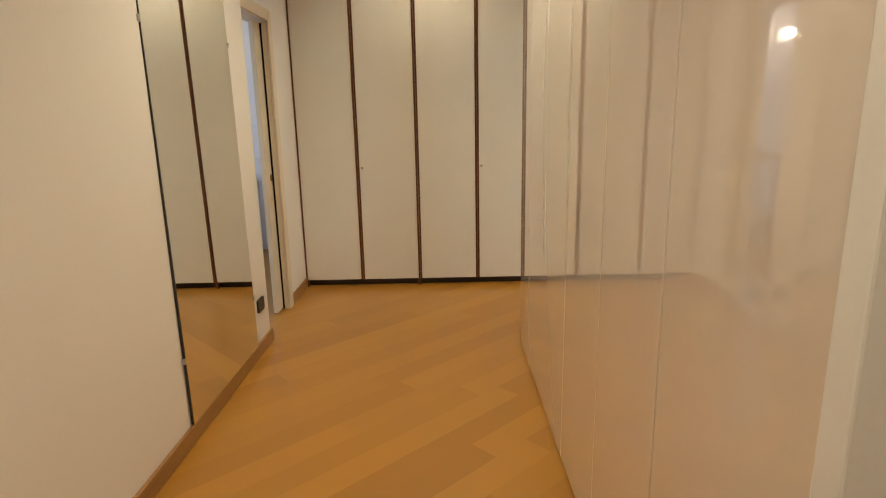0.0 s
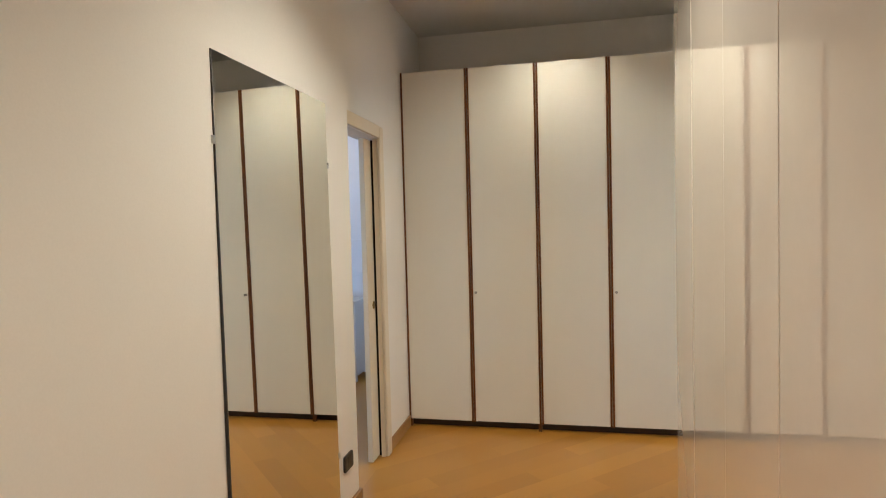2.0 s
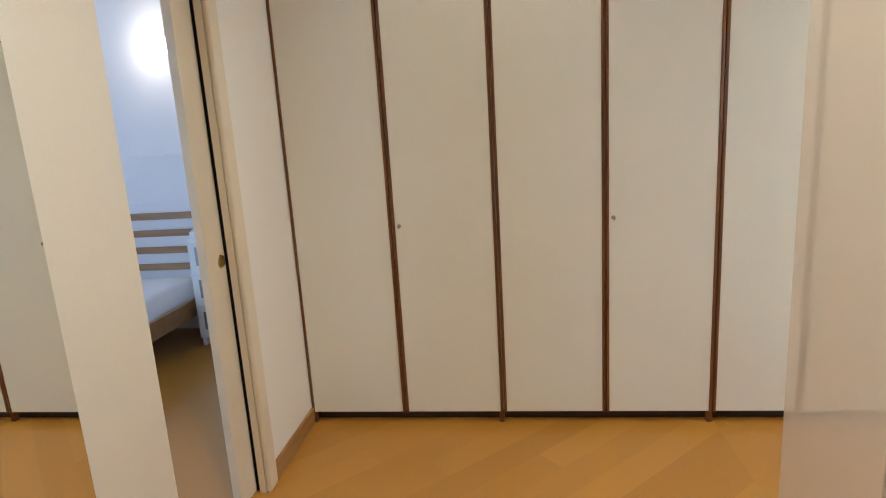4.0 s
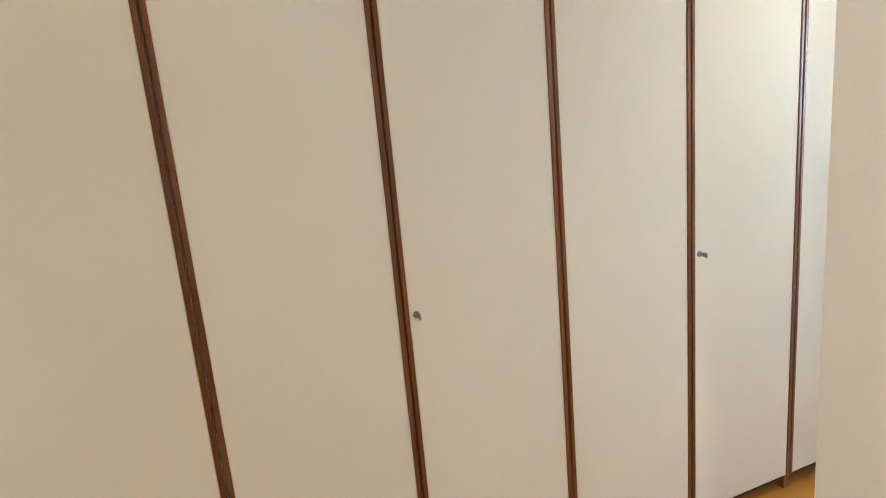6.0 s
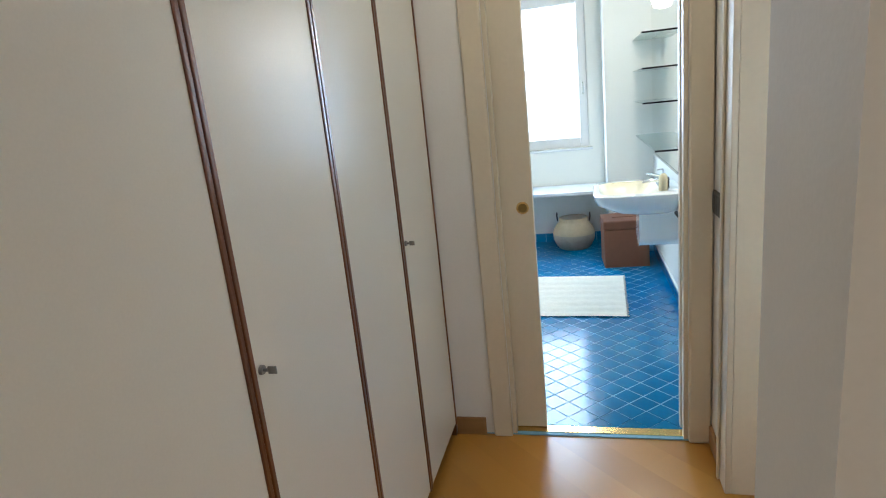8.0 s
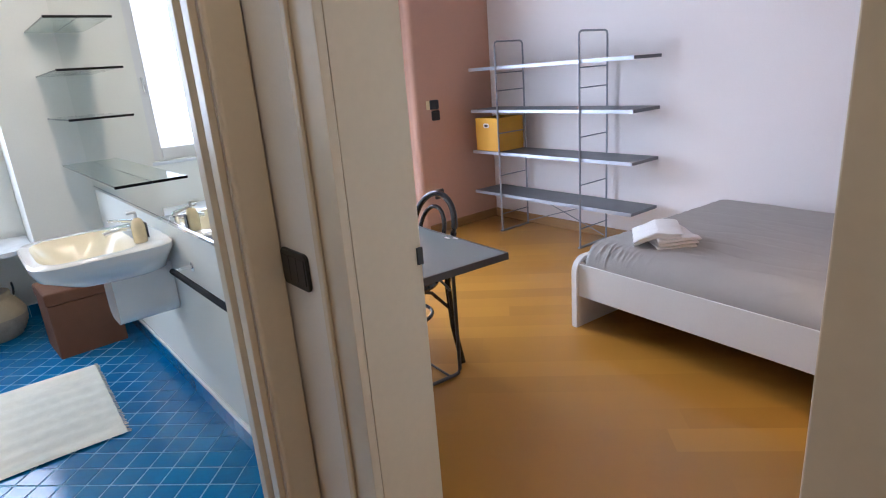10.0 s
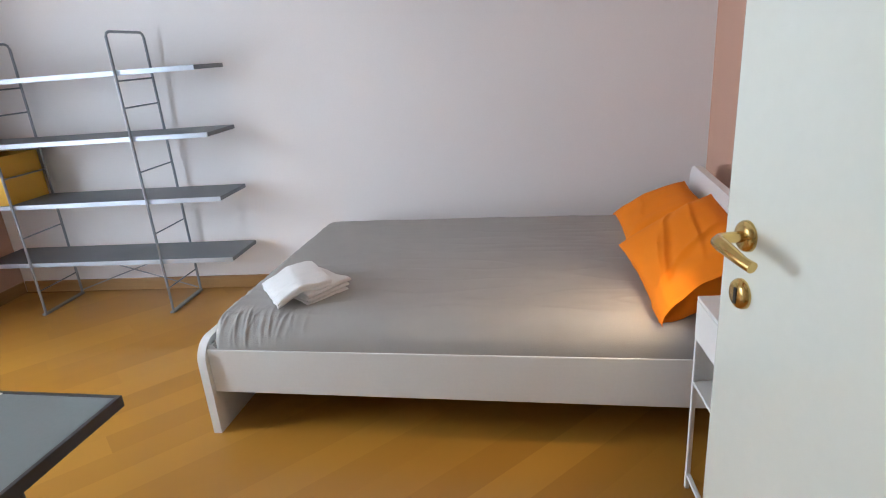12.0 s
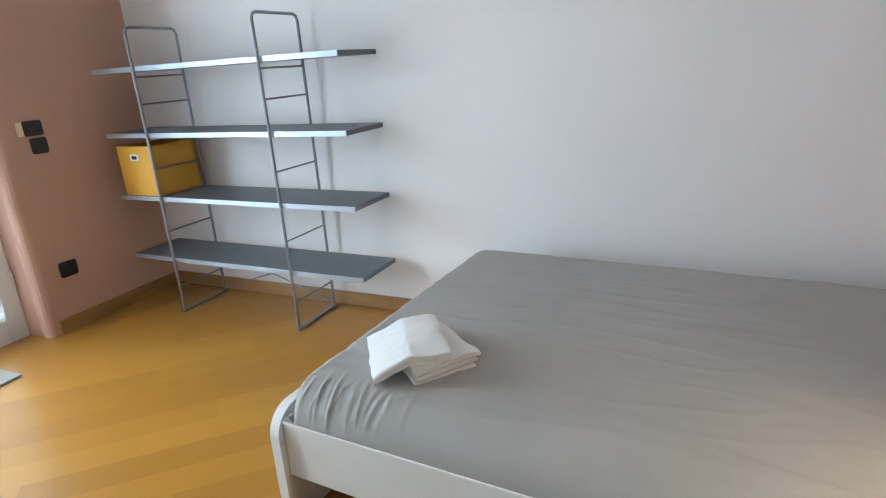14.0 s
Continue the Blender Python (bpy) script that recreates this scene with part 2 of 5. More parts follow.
# ---- mesh helpers ----
def box(bm, x0, x1, y0, y1, z0, z1, bevel=0.0, seg=2):
    """A block between two corners, with rounded edges if asked."""
    r = bmesh.ops.create_cube(bm, size=1.0, matrix=Matrix.LocRotScale(((x0 + x1) / 2, (y0 + y1) / 2, (z0 + z1) / 2), None, (x1 - x0, y1 - y0, z1 - z0)))
    if bevel:
        es = list({e for v in r["verts"] for e in v.link_edges})
        bmesh.ops.bevel(bm, geom=es, offset=bevel, segments=seg, affect="EDGES", profile=0.5)
    return bm


def tube(bm, pts, radius, sides=10, closed=False):
    """A round bar along a line of points."""
    pts = [Vector(p) for p in pts]
    rings = []
    n = len(pts)
    up = Vector((0, 0, 1))
    for i, p in enumerate(pts):
        a = pts[(i - 1) % n] if closed or i else p
        b = pts[(i + 1) % n] if closed or i < n - 1 else p
        d = (b - a).normalized()
        u = up if abs(d.dot(up)) < 0.95 else Vector((1, 0, 0))
        s = d.cross(u).normalized()
        w = s.cross(d).normalized()
        r = radius[i] if isinstance(radius, (list, tuple)) else radius
        rings.append([bm.verts.new(p + r * (math.cos(2 * math.pi * k / sides) * s + math.sin(2 * math.pi * k / sides) * w)) for k in range(sides)])
    for i in range(n if closed else n - 1):
        a, b = rings[i], rings[(i + 1) % n]
        for k in range(sides):
            bm.faces.new((a[k], a[(k + 1) % sides], b[(k + 1) % sides], b[k]))
    if not closed:
        bm.faces.new(rings[0][::-1])
        bm.faces.new(rings[-1])
    return bm


def cyl(bm, x, y, z0, z1, r, sides=20, r2=None):
    return tube(bm, [(x, y, z0), (x, y, z1)], [r, r if r2 is None else r2], sides)


def lathe(bm, x, y, prof, sides=32):
    """A turned shape from (radius, height) pairs."""
    rings = [[bm.verts.new((x + r * math.cos(2 * math.pi * k / sides), y + r * math.sin(2 * math.pi * k / sides), z)) for k in range(sides)] for r, z in prof]
    for a, b in zip(rings, rings[1:]):
        for k in range(sides):
            bm.faces.new((a[k], a[(k + 1) % sides], b[(k + 1) % sides], b[k]))
    bm.faces.new(rings[0][::-1])
    bm.faces.new(rings[-1])
    return bm


def prism(bm, outline, axis, a, b):
    """A flat outline of 2D points pushed through from a to b along an axis."""
    def at(p, v):
        return {"x": (v, p[0], p[1]), "y": (p[0], v, p[1]), "z": (p[0], p[1], v)}[axis]
    lo = [bm.verts.new(at(p, a)) for p in outline]
    hi = [bm.verts.new(at(p, b)) for p in outline]
    n = len(outline)
    bm.faces.new(lo[::-1])
    bm.faces.new(hi)
    for i in range(n):
        bm.faces.new((lo[i], lo[(i + 1) % n], hi[(i + 1) % n], hi[i]))
    return bm


def finish(name, bm, material, smooth=False):
    bmesh.ops.recalc_face_normals(bm, faces=bm.faces[:])
    me = bpy.data.meshes.new(name)
    bm.to_mesh(me)
    bm.free()
    me.materials.append(material)
    if smooth:
        me.shade_smooth()
        me.set_sharp_from_angle(angle=radians(40))
    return me


def part(name, bm, material, parent, label="", smooth=False):
    ob = new(name, finish(name, bm, material, smooth))
    ob.parent = parent
    if parent.matrix_basis != Matrix() and not parent.parent:
        ob.matrix_parent_inverse = Matrix()
    return tagged(ob, label)


def thing(name, label, category, bm=None, material=None, group="", kind="", at=(0, 0, 0), smooth=False):
    ob = new(name, finish(name, bm, material, smooth) if bm else None)
    ob.location = at
    return tagged(ob, label, category, group, kind)


def shell(name, bm, material, label, category="wall"):
    return thing(name, label, category, bm, material, kind="structure")


def turned(ob, x, y, degrees):
    """Turns a thing in plan about a point."""
    ob.matrix_world = Matrix.Translation((x, y, 0)) @ Matrix.Rotation(radians(degrees), 4, "Z") @ Matrix.Translation((-x, -y, 0)) @ ob.matrix_basis
    return ob


def B(*a, **k):
    return box(bmesh.new(), *a, **k)
# ---- structure ----
H = 3.12          # ceiling height
XE = 3.96         # hall face of the end wall
YW = -1.09        # hall face of the bedroom door wall
b = B(-0.13, 0.048, -6.4, -1.25, 0, H)
shell("wall_west", b, PAINT, "cream painted hall wall that carries the tall mirror")
b = B(-0.13, 0.0, -1.25, -1.226, 0, H)
box(b, -0.13, 0.0, -0.56, 0.62, 0, H)
box(b, -0.13, 0.0, -1.226, -0.56, 2.1, H)
shell("wall_west_door", b, PAINT, "cream painted wall with a sliding door opening")
shell("wall_north", B(-0.13, XE + 0.14, 0.62, 0.74, 0, H), PAINT, "cream painted wall behind the long wardrobe")
b = B(XE, XE + 0.14, -0.26, 0.62, 0, H)
box(b, XE, XE + 0.14, YW + 0.0005, -1.0, 0, H)
box(b, XE, XE + 0.14, -1.0, -0.26, 2.1, H)
shell("wall_bathroom_door", b, PAINT, "cream painted wall with the bathroom door opening")
b = B(2.2, 2.82, -1.25, YW, 0, H)
box(b, 3.63, XE + 0.14, -1.25, YW, 0, H)
box(b, 2.82, 3.63, -1.25, YW, 2.1, H)
shell("wall_bedroom_door", b, PAINT, "cream painted wall with the bedroom door opening")
shell("wall_partition", B(2.01, 2.19, -6.4, -0.775, 0, H), PAINT, "cream painted partition ending in a free corner")
shell("wall_headboard", B(2.192, 2.2, -4.62, -1.252, 0, H), PINK, "salmon pink painted wall behind the bed")
shell("wall_south_hall", B(-0.13, 2.01, -6.52, -6.4, 0, H), PAINT, "cream painted wall closing the hall")
# bedroom
turned(shell("wall_bed_side", B(1.9, 7.2, -4.8, -4.63, 0, H), LILAC, "lilac white painted wall behind shelf and bed"), 6.78, -4.63, -1.4)
shell("wall_bathroom_bedroom", B(XE + 0.14, 7.5, -1.33, -1.21, 0, H), BATHW, "white painted wall between bathroom and bedroom")
WY0, WY1, WZ = -3.70, -1.95, 2.45
b = bmesh.new()
cr = 0.05
out = [(6.78, -4.63), (7.13, -4.63), (7.13, WY0), (6.97, WY0)]
for k in range(8):
    a = radians(45) + radians(135) * k / 7
    out.append((6.78 + cr + cr * math.cos(a), WY0 - cr + 0.005 + cr * math.sin(a)))
prism(b, out, "z", 0, H)
box(b, 6.78, 7.13, WY1, -1.33, 0, H)
box(b, 6.78, 7.13, WY0 - 0.02, WY1, WZ, H)
shell("wall_window", b, PINK, "salmon pink painted wall with a rounded window reveal")
# bathroom
BX = 7.5
b = B(BX, BX + 0.3, -1.33, -0.68, 0, H)
box(b, BX, BX + 0.3, 0.12, 0.9, 0, H)
box(b, BX, BX + 0.3, -0.68, 0.12, 0, 0.94)
box(b, BX, BX + 0.3, -0.68, 0.12, 2.35, H)
shell("wall_bathroom_window", b, BATHW, "white painted bathroom wall with a tall window")
shell("wall_bathroom_north", B(XE + 0.14, BX + 0.3, 0.9, 1.0, 0, H), BATHW, "white painted bathroom wall")
shell("wall_bathroom_duct", B(7.0, BX, -1.21, -0.82, 0, H), BATHW, "white boxed-in pipe duct in the bathroom corner")
# far room
b = B(-3.72, -3.6, -3.5, 1.72, 0, H)
shell("wall_far_room_west", b, LILAC, "pale painted wall of the neighbouring bedroom")
shell("wall_far_room_north", B(-3.6, -0.13, 1.6, 1.72, 0, H), LILAC, "pale painted wall behind the pine bed")
shell("wall_far_room_ledge", B(-3.6, -0.13, 1.55, 1.6, 0, 1.40, bevel=0.006), LILAC, "pale wall ledge behind the pine bed", "ledge")
shell("wall_far_room_panel", B(-3.6, -0.17, 1.532, 1.5495, 0, 1.04, bevel=0.006), LILAC, "pale wall panel behind the pine headboard", "ledge")
shell("wall_far_room_south", B(-3.6, -0.13, -3.5, -3.38, 0, H), LILAC, "pale painted wall of the neighbouring bedroom")
shell("wall_far_room_east", B(-0.17, -0.131, 0.74, 1.6, 0, H), LILAC, "pale painted wall of the neighbouring bedroom")
b = B(-3.75, BX + 0.3, -6.52, 1.75, H, H + 0.12)
shell("ceiling", b, CEIL, "matt off-white painted ceiling", "ceiling")


def skirting(name, x0, x1, y0, y1, material):
    return shell(name, B(x0, x1, y0, y1, 0.0, 0.085, bevel=0.004), material, "oiled oak skirting board along the wall", "skirting")


skirting("baseboard_west", 0.048, 0.066, -6.4, -1.236, OAKTRIMY)
skirting("baseboard_west_door", 0.0, 0.014, -0.523, -0.003, OAKTRIMY)
skirting("baseboard_end", XE - 0.014, XE, -0.14, -0.003, OAKTRIMY)
skirting("baseboard_bedroom_door", 3.7255, XE - 0.001, YW, YW + 0.014, OAKTRIM)
turned(skirting("baseboard_bed_side", 2.2, 6.766, -4.63, -4.616, OAKTRIM), 6.78, -4.63, -1.4)
skirting("baseboard_window", 6.766, 6.78, -4.615, -3.76, OAKTRIMY)
skirting("baseboard_headboard", 2.2, 2.214, -4.586, -1.25, OAKTRIMY)


# ---- door frames and doors ----
def casing_x(name, x, y0, y1, side, z=2.1, w=0.085, d=0.022, deep=0.13, pocket=0.0):
    """Door frame in a wall across x: moulded casing on the hall face, lining through the wall."""
    f = thing(name, "ivory lacquered moulded door frame", "door frame", kind="structure")
    xa, xb = sorted((x, x + side * d))
    for ya, yb in ((y0 - w, y0), (y1, y1 + w)):
        q = B(xa, xb, ya, yb, 0, z + w, bevel=0.009, seg=3)
        part("casing", q, TRIM, f)
    q = B(xa, xb, y0, y1, z + 0.001, z + w, bevel=0.005)
    part("head_casing", q, TRIM, f)
    xi0, xi1 = sorted((x - side * 0.001, x - side * deep))
    for ya, yb in ((y0 + 0.001, y0 + 0.018), (y1 - 0.018, y1 - 0.001)):
        if pocket and ya > y0 + 0.1:
            # the pocket side has a flush lining before the slot that swallows the leaf
            part("lining", B(x - 0.029, x - 0.001, y1 - 0.001, y1 + pocket, 0, z, bevel=0.001), TRIM, f)
            continue
        q = B(xi0, xi0 + 0.04, ya, yb, 0, z, bevel=0.002)
        box(q, xi1 - 0.04, xi1, ya, yb, 0, z, bevel=0.002)
        part("lining", q, TRIM, f)
    return f


casing_x("door_frame_1", 0.0, -1.225, -0.605, 1, w=0.08, pocket=0.0425)
casing_x("door_frame_2", XE, -1.0, -0.26, -1)


def pocket_door(name, x0, x1, y0, y1, ypull, zpull, side, label):
    d = thing(name, label, "door", kind="structure")
    part("leaf", B(x0, x1, y0, y1, 0.012, 2.09, bevel=0.003), TRIM, d)
    xp = x1 if side > 0 else x0
    q = bmesh.new()
    tube(q, [(xp, ypull, zpull), (xp + side * 0.003, ypull, zpull)], [0.026, 0.024], 24)
    pl = part("recessed_pull", q, BRASS, d, "round brass recessed pull", True)
    # flat disc in darkened brass; its colour paints the shade of the hollow
    q = bmesh.new()
    tube(q, [(xp + side * 0.0032, ypull, zpull), (xp + side * 0.0042, ypull, zpull)], [0.019, 0.0185], 24)
    part("pull_cup", q, mat("recess_shade_brass_" + name, (0.30, 0.20, 0.07), 0.3, 1.0, vary=0.1, scale=40), pl)
    return d


pocket_door("door_1", -0.078, -0.0435, -0.736, -0.562, -0.633, 1.018, 1, "ivory sliding door mostly slid into the wall")
pocket_door("door_2", XE + 0.052, XE + 0.089, -0.408, -0.25, -0.364, 1.03, -1, "ivory sliding bathroom door slid mostly open")

# matt black strip that paints the shade between sliding leaf and lining
thing("door_seal", "black strip painting the shade in the sliding door pocket's gap", "door seal", B(-0.043, -0.0295, -0.604, -0.5995, 0.01, 2.09), MATTB, kind="structure")
f = thing("door_frame_3", "ivory lacquered moulded frame of the bedroom door", "door frame", kind="structure")
YF = YW + 0.02
for xa, xb, bead in ((2.73, 2.8375, 2.73), (3.622, 3.725, 3.703)):
    q = B(xa, xb, YW + 0.0005, YF, 0, 2.19, bevel=0.002)
    cs = part("casing", q, TRIM, f)
    if bead > 3:
        part("bead", B(bead, bead + 0.022, YF + 0.0005, YF + 0.010, 0, 2.19, bevel=0.0045, seg=3), TRIM, cs)
q = B(2.838, 3.6215, YW + 0.0005, YF, 2.101, 2.19, bevel=0.005)
part("head_casing", q, TRIM, f)
for xa, xb in ((3.622, 3.6295), (2.8205, 2.8375)):
    part("lining", B(xa, xb, -1.25, YW - 0.0005, 0, 2.1, bevel=0.001), TRIM, f)
    xs = (xa - 0.012, xa - 0.0005) if xa > 3 else (xb + 0.0005, xb + 0.012)
    if xa < 3:
        part("door_stop", B(*xs, -1.19, -1.16, 0, 2.1, bevel=0.003), TRIM, f)
part("head_lining", B(2.838, 3.6215, -1.25, YF, 2.083, 2.0995, bevel=0.003), TRIM, f)
q = B(3.6175, 3.6218, -1.252, -1.237, 1.05, 1.088, bevel=0.001)
part("strike_plate", q, BLACK, f, "dark strike plate")

# the bedroom door stands open into the room
HX, HY, LX, LY = 2.856, -1.252, 2.993, -2.066
ang = math.degrees(math.atan2(LY - HY, LX - HX))
LL = math.hypot(LX - HX, LY - HY)
d = thing("door_3", "ivory lacquered bedroom door standing wide open with brass lever handle", "door", kind="structure")
d.matrix_world = pose(HX, HY, 0, 0, 0, ang)
part("leaf", B(0, LL, -0.04, 0.0, 0.01, 2.095, bevel=0.003), LEAF, d)


def rosette(parent, x, z, name):
    q = bmesh.new()
    tube(q, [(x, 0.0, z), (x, 0.004, z), (x, 0.009, z), (x, 0.012, z)], [0.026, 0.026, 0.0235, 0.019], 28)
    return part(name, q, BRASS, parent, "round polished brass plate", True)


ro = rosette(d, LL - 0.065, 1.106, "rose")
q = bmesh.new()
xh = LL - 0.065
tube(q, [(xh, 0.01, 1.106), (xh, 0.045, 1.106), (xh - 0.012, 0.056, 1.106), (xh - 0.03, 0.060, 1.107), (xh - 0.06, 0.060, 1.104), (xh - 0.085, 0.058, 1.099), (xh - 0.104, 0.054, 1.096)],
     [0.0095, 0.0095, 0.0105, 0.011, 0.010, 0.0085, 0.009], 14)
part("lever", q, BRASS, ro, "curved polished brass lever", True)
ro2 = rosette(d, LL - 0.065, 1.006, "escutcheon")
# no hole is cut: a black block paints the shade inside it
q = B(xh - 0.0035, xh + 0.0035, 0.0118, 0.0132, 0.990, 1.018)
part("keyhole", q, BLACK, ro2, "black block painting the shade in the keyhole")
for zh in (0.25, 1.05, 1.85):
    q = bmesh.new()
    cyl(q, -0.004, -0.046, zh - 0.045, zh + 0.045, 0.006, 12)
    part("hinge", q, BRASS, d, "", True)


# ---- hall: long wardrobe ----
def wardrobe_unit(x0, x1, first, last):
    """A two-door unit with mahogany edge strips between the doors."""
    w = thing("wardrobe_unit", "cream laminate wardrobe unit with two doors and mahogany edge strips", "wardrobe", group="long wardrobe")
    part("carcass", B(x0 + 0.001, x1 - 0.001, 0.024, 0.6, 0.055, 2.668), WARD_IN, w)
    part("plinth", B(x0 + 0.001, x1 - 0.001, 0.05, 0.075, 0.0, 0.054), DARK, w, "dark recessed plinth")
    xm = (x0 + x1) / 2
    for a, c in ((x0, xm), (xm, x1)):
        dd = part("door", B(a + 0.016, c - 0.016, 0.0, 0.022, 0.058, 2.666, bevel=0.0015), WARD, w)
        for s0, s1 in ((a + 0.0025, a + 0.0155), (c - 0.0155, c - 0.0025)):
            part("edge_strip", B(s0, s1, -0.004, 0.022, 0.052, 2.668, bevel=0.002), MAHOG, dd, "mahogany edge strip")
        if a == xm:
            kx, kz = xm + 0.036, 1.022
            q = bmesh.new()
            tube(q, [(kx, 0.0, kz), (kx, -0.006, kz)], [0.010, 0.009], 16)
            lk = part("lock", q, LOCKM, dd, "small round steel lock", True)
            q = bmesh.new()
            tube(q, [(kx, -0.006, kz), (kx, -0.016, kz)], 0.0035, 10)
            box(q, kx - 0.0014, kx + 0.0014, -0.034, -0.015, kz - 0.008, kz + 0.008, bevel=0.0012)
            part("key", q, LOCKM, lk, "small steel key", True)
    for fx in ((x0 + 0.012,) if first else ()) + (x1 - 0.012,):
        part("foot", B(fx - 0.012, fx + 0.012, 0.0, 0.03, 0.0, 0.053), MAHOG, w, "short mahogany foot")


for i in range(4):
    wardrobe_unit(i * 1.0, min((i + 1) * 1.0, XE - 0.002), i == 0, i == 3)

# ---- hall: glossy cabinet ----
GX = 1.69
g = thing("gloss_cabinet", "tall beige gloss lacquered cabinet with flush doors along the wall", "cabinet")
part("carcass", B(GX + 0.028, 2.005, -4.27, -1.372, 0.02, 2.585), GLOSS, g)
part("plinth", B(GX + 0.04, 2.0, -4.27, -1.38, 0.0, 0.019), DARK, g)
edges = [-4.245, -3.69, -3.195, -2.70, -2.205, -1.74, -1.37]
sag = (0.12, -0.15, 0.22, -0.10, 0.16, -0.2)      # each door hangs a little out of line
for a, c, w in zip(edges, edges[1:], sag):
    a += 0.005 if a == -3.195 else 0.0
    dd = part("door", B(0.0, 0.022, a - c + 0.004, -0.0, 0.022, 2.59, bevel=0.002), GLOSS, g)
    dd.matrix_basis = pose(GX, c - 0.002, 0, 0, 0, w)
part("end_panel", B(GX - 0.035, 2.005, -4.325, -4.275, 0.0, 2.6, bevel=0.004), WHITE, g, "white end panel")

# ---- hall: tall mirror ----
m = thing("wall_mirror", "tall frameless mirror clipped to the hall wall above the skirting", "mirror")
part("glass", B(0.0625, 0.068, -2.49, -1.58, 0.09, 2.13, bevel=0.0008), MIRROR, m)
part("backing", B(0.0560, 0.0618, -2.487, -1.583, 0.092, 2.128), BLACK, m, "black backing edge")
part("left_edge", B(0.0562, 0.0682, -2.4955, -2.4905, 0.09, 2.13), BLACK, m, "black edge strip")
for yy, zz in ((-2.5, 1.83), (-1.575, 1.83), (-2.5, 0.4), (-1.575, 0.4)):
    part("clip", B(0.0552, 0.0712, yy - 0.007, yy + 0.007, zz - 0.014, zz + 0.014, bevel=0.001), STEEL, m, "small steel clip")
m.matrix_world = Matrix.Translation((0.064, -2.0, 0.09)) @ Matrix.Rotation(radians(-0.75), 4, "Z") @ Matrix.Rotation(radians(-0.35), 4, "Y") @ Matrix.Translation((-0.062, 2.0, -0.09))


def rounded_plate(x0, x1, y0, y1, z0, z1, r):
    """A slab facing x with round corners and a softened front."""
    rings = []
    bm = bmesh.new()
    for x, inset in ((x0, 0.002), (x0 + 0.002, 0.0), (x1 - 0.002, 0.0), (x1, 0.002)):
        ring = []
        for cy, cz, a0 in ((y1 - r, z1 - r, 0), (y0 + r, z1 - r, 90), (y0 + r, z0 + r, 180), (y1 - r, z0 + r, 270)):
            for k in range(6):
                a = radians(a0 + 18 * k)
                ring.append(bm.verts.new((x, cy + (r - inset) * math.cos(a), cz + (r - inset) * math.sin(a))))
        rings.append(ring)
    n = len(rings[0])
    for p, q in zip(rings, rings[1:]):
        for k in range(n):
            bm.faces.new((p[k], p[(k + 1) % n], q[(k + 1) % n], q[k]))
    bm.faces.new(rings[0][::-1])
    bm.faces.new(rings[-1])
    bmesh.ops.recalc_face_normals(bm, faces=bm.faces[:])
    return bm


def plate(name, label, x0, x1, y0, y1, z0, z1, axis, sign, keys=2):
    """A dark wall plate with its rocker keys."""
    p = thing(name, label, "switch")
    part("frame", rounded_plate(x0, x1, y0, y1, z0, z1, 0.014), BLACK, p)
    for i in range(keys):
        if axis == "x":
            a = y0 + 0.008 + (y1 - y0 - 0.016) * i / keys
            c = y0 + 0.008 + (y1 - y0 - 0.016) * (i + 1) / keys - 0.001
            xs = (x0 - 0.002, x0 + 0.001) if sign < 0 else (x1 - 0.001, x1 + 0.002)
            q = B(*xs, a, c, z0 + 0.014, z1 - 0.014, bevel=0.001)
        part("key", q, BLACK, p)
    return p


plate("wall_socket", "black plastic socket plate low on the hall wall", 0.0485, 0.060, -1.47, -1.35, 0.26, 0.345, "x", 1, 3)
sw = plate("light_switch", "black plastic light switch between the bathroom and bedroom doors", 0.0005, 0.0095, -0.0625, 0.0625, -0.044, 0.044, "x", 1, 3)
sw.matrix_world = pose(3.878, YW, 1.03, 0, 0, 90)
plate("light_switch", "black plastic light switch on the partition wall", 2.0, 2.0095, -1.06, -0.935, 0.99, 1.095, "x", -1, 3)
plate("light_switch", "black plastic double switch on the pink wall", 6.770, 6.7795, -3.96, -3.855, 1.12, 1.20, "x", -1, 2)
plate("light_switch", "black plastic switch on the pink wall", 6.770, 6.7795, -3.965, -3.875, 1.022, 1.108, "x", -1, 2)
plate("wall_socket", "black plastic socket low on the pink wall", 6.770, 6.7795, -3.945, -3.84, 0.315, 0.405, "x", -1, 2)
# a cream thermostat half covered by the switch
thing("thermostat", "small cream thermostat beside the black switches", "thermostat", B(6.764, 6.7795, -3.852, -3.82, 1.122, 1.198, bevel=0.003), SOAP)

# recessed spots, with added fixtures for the three unseen ones
for sx, sy in ((1.12, -0.45), (1.0, -2.1), (1.0, -4.7), (3.3, -0.55)):
    s = thing("ceiling_spot", "small recessed white ceiling spot, lit", "spotlight", group="hall spots")
    q = bmesh.new()
    tube(q, [(sx + 0.045 * math.cos(t * math.pi / 12), sy + 0.045 * math.sin(t * math.pi / 12), H - 0.004) for t in range(24)], 0.006, 8, closed=True)
    part("ring", q, WHITE, s, "", True)
    q = bmesh.new()
    cyl(q, sx, sy, H - 0.004, H - 0.0005, 0.04, 24)
    part("lens", q, LIT, s, "glowing lens", True)


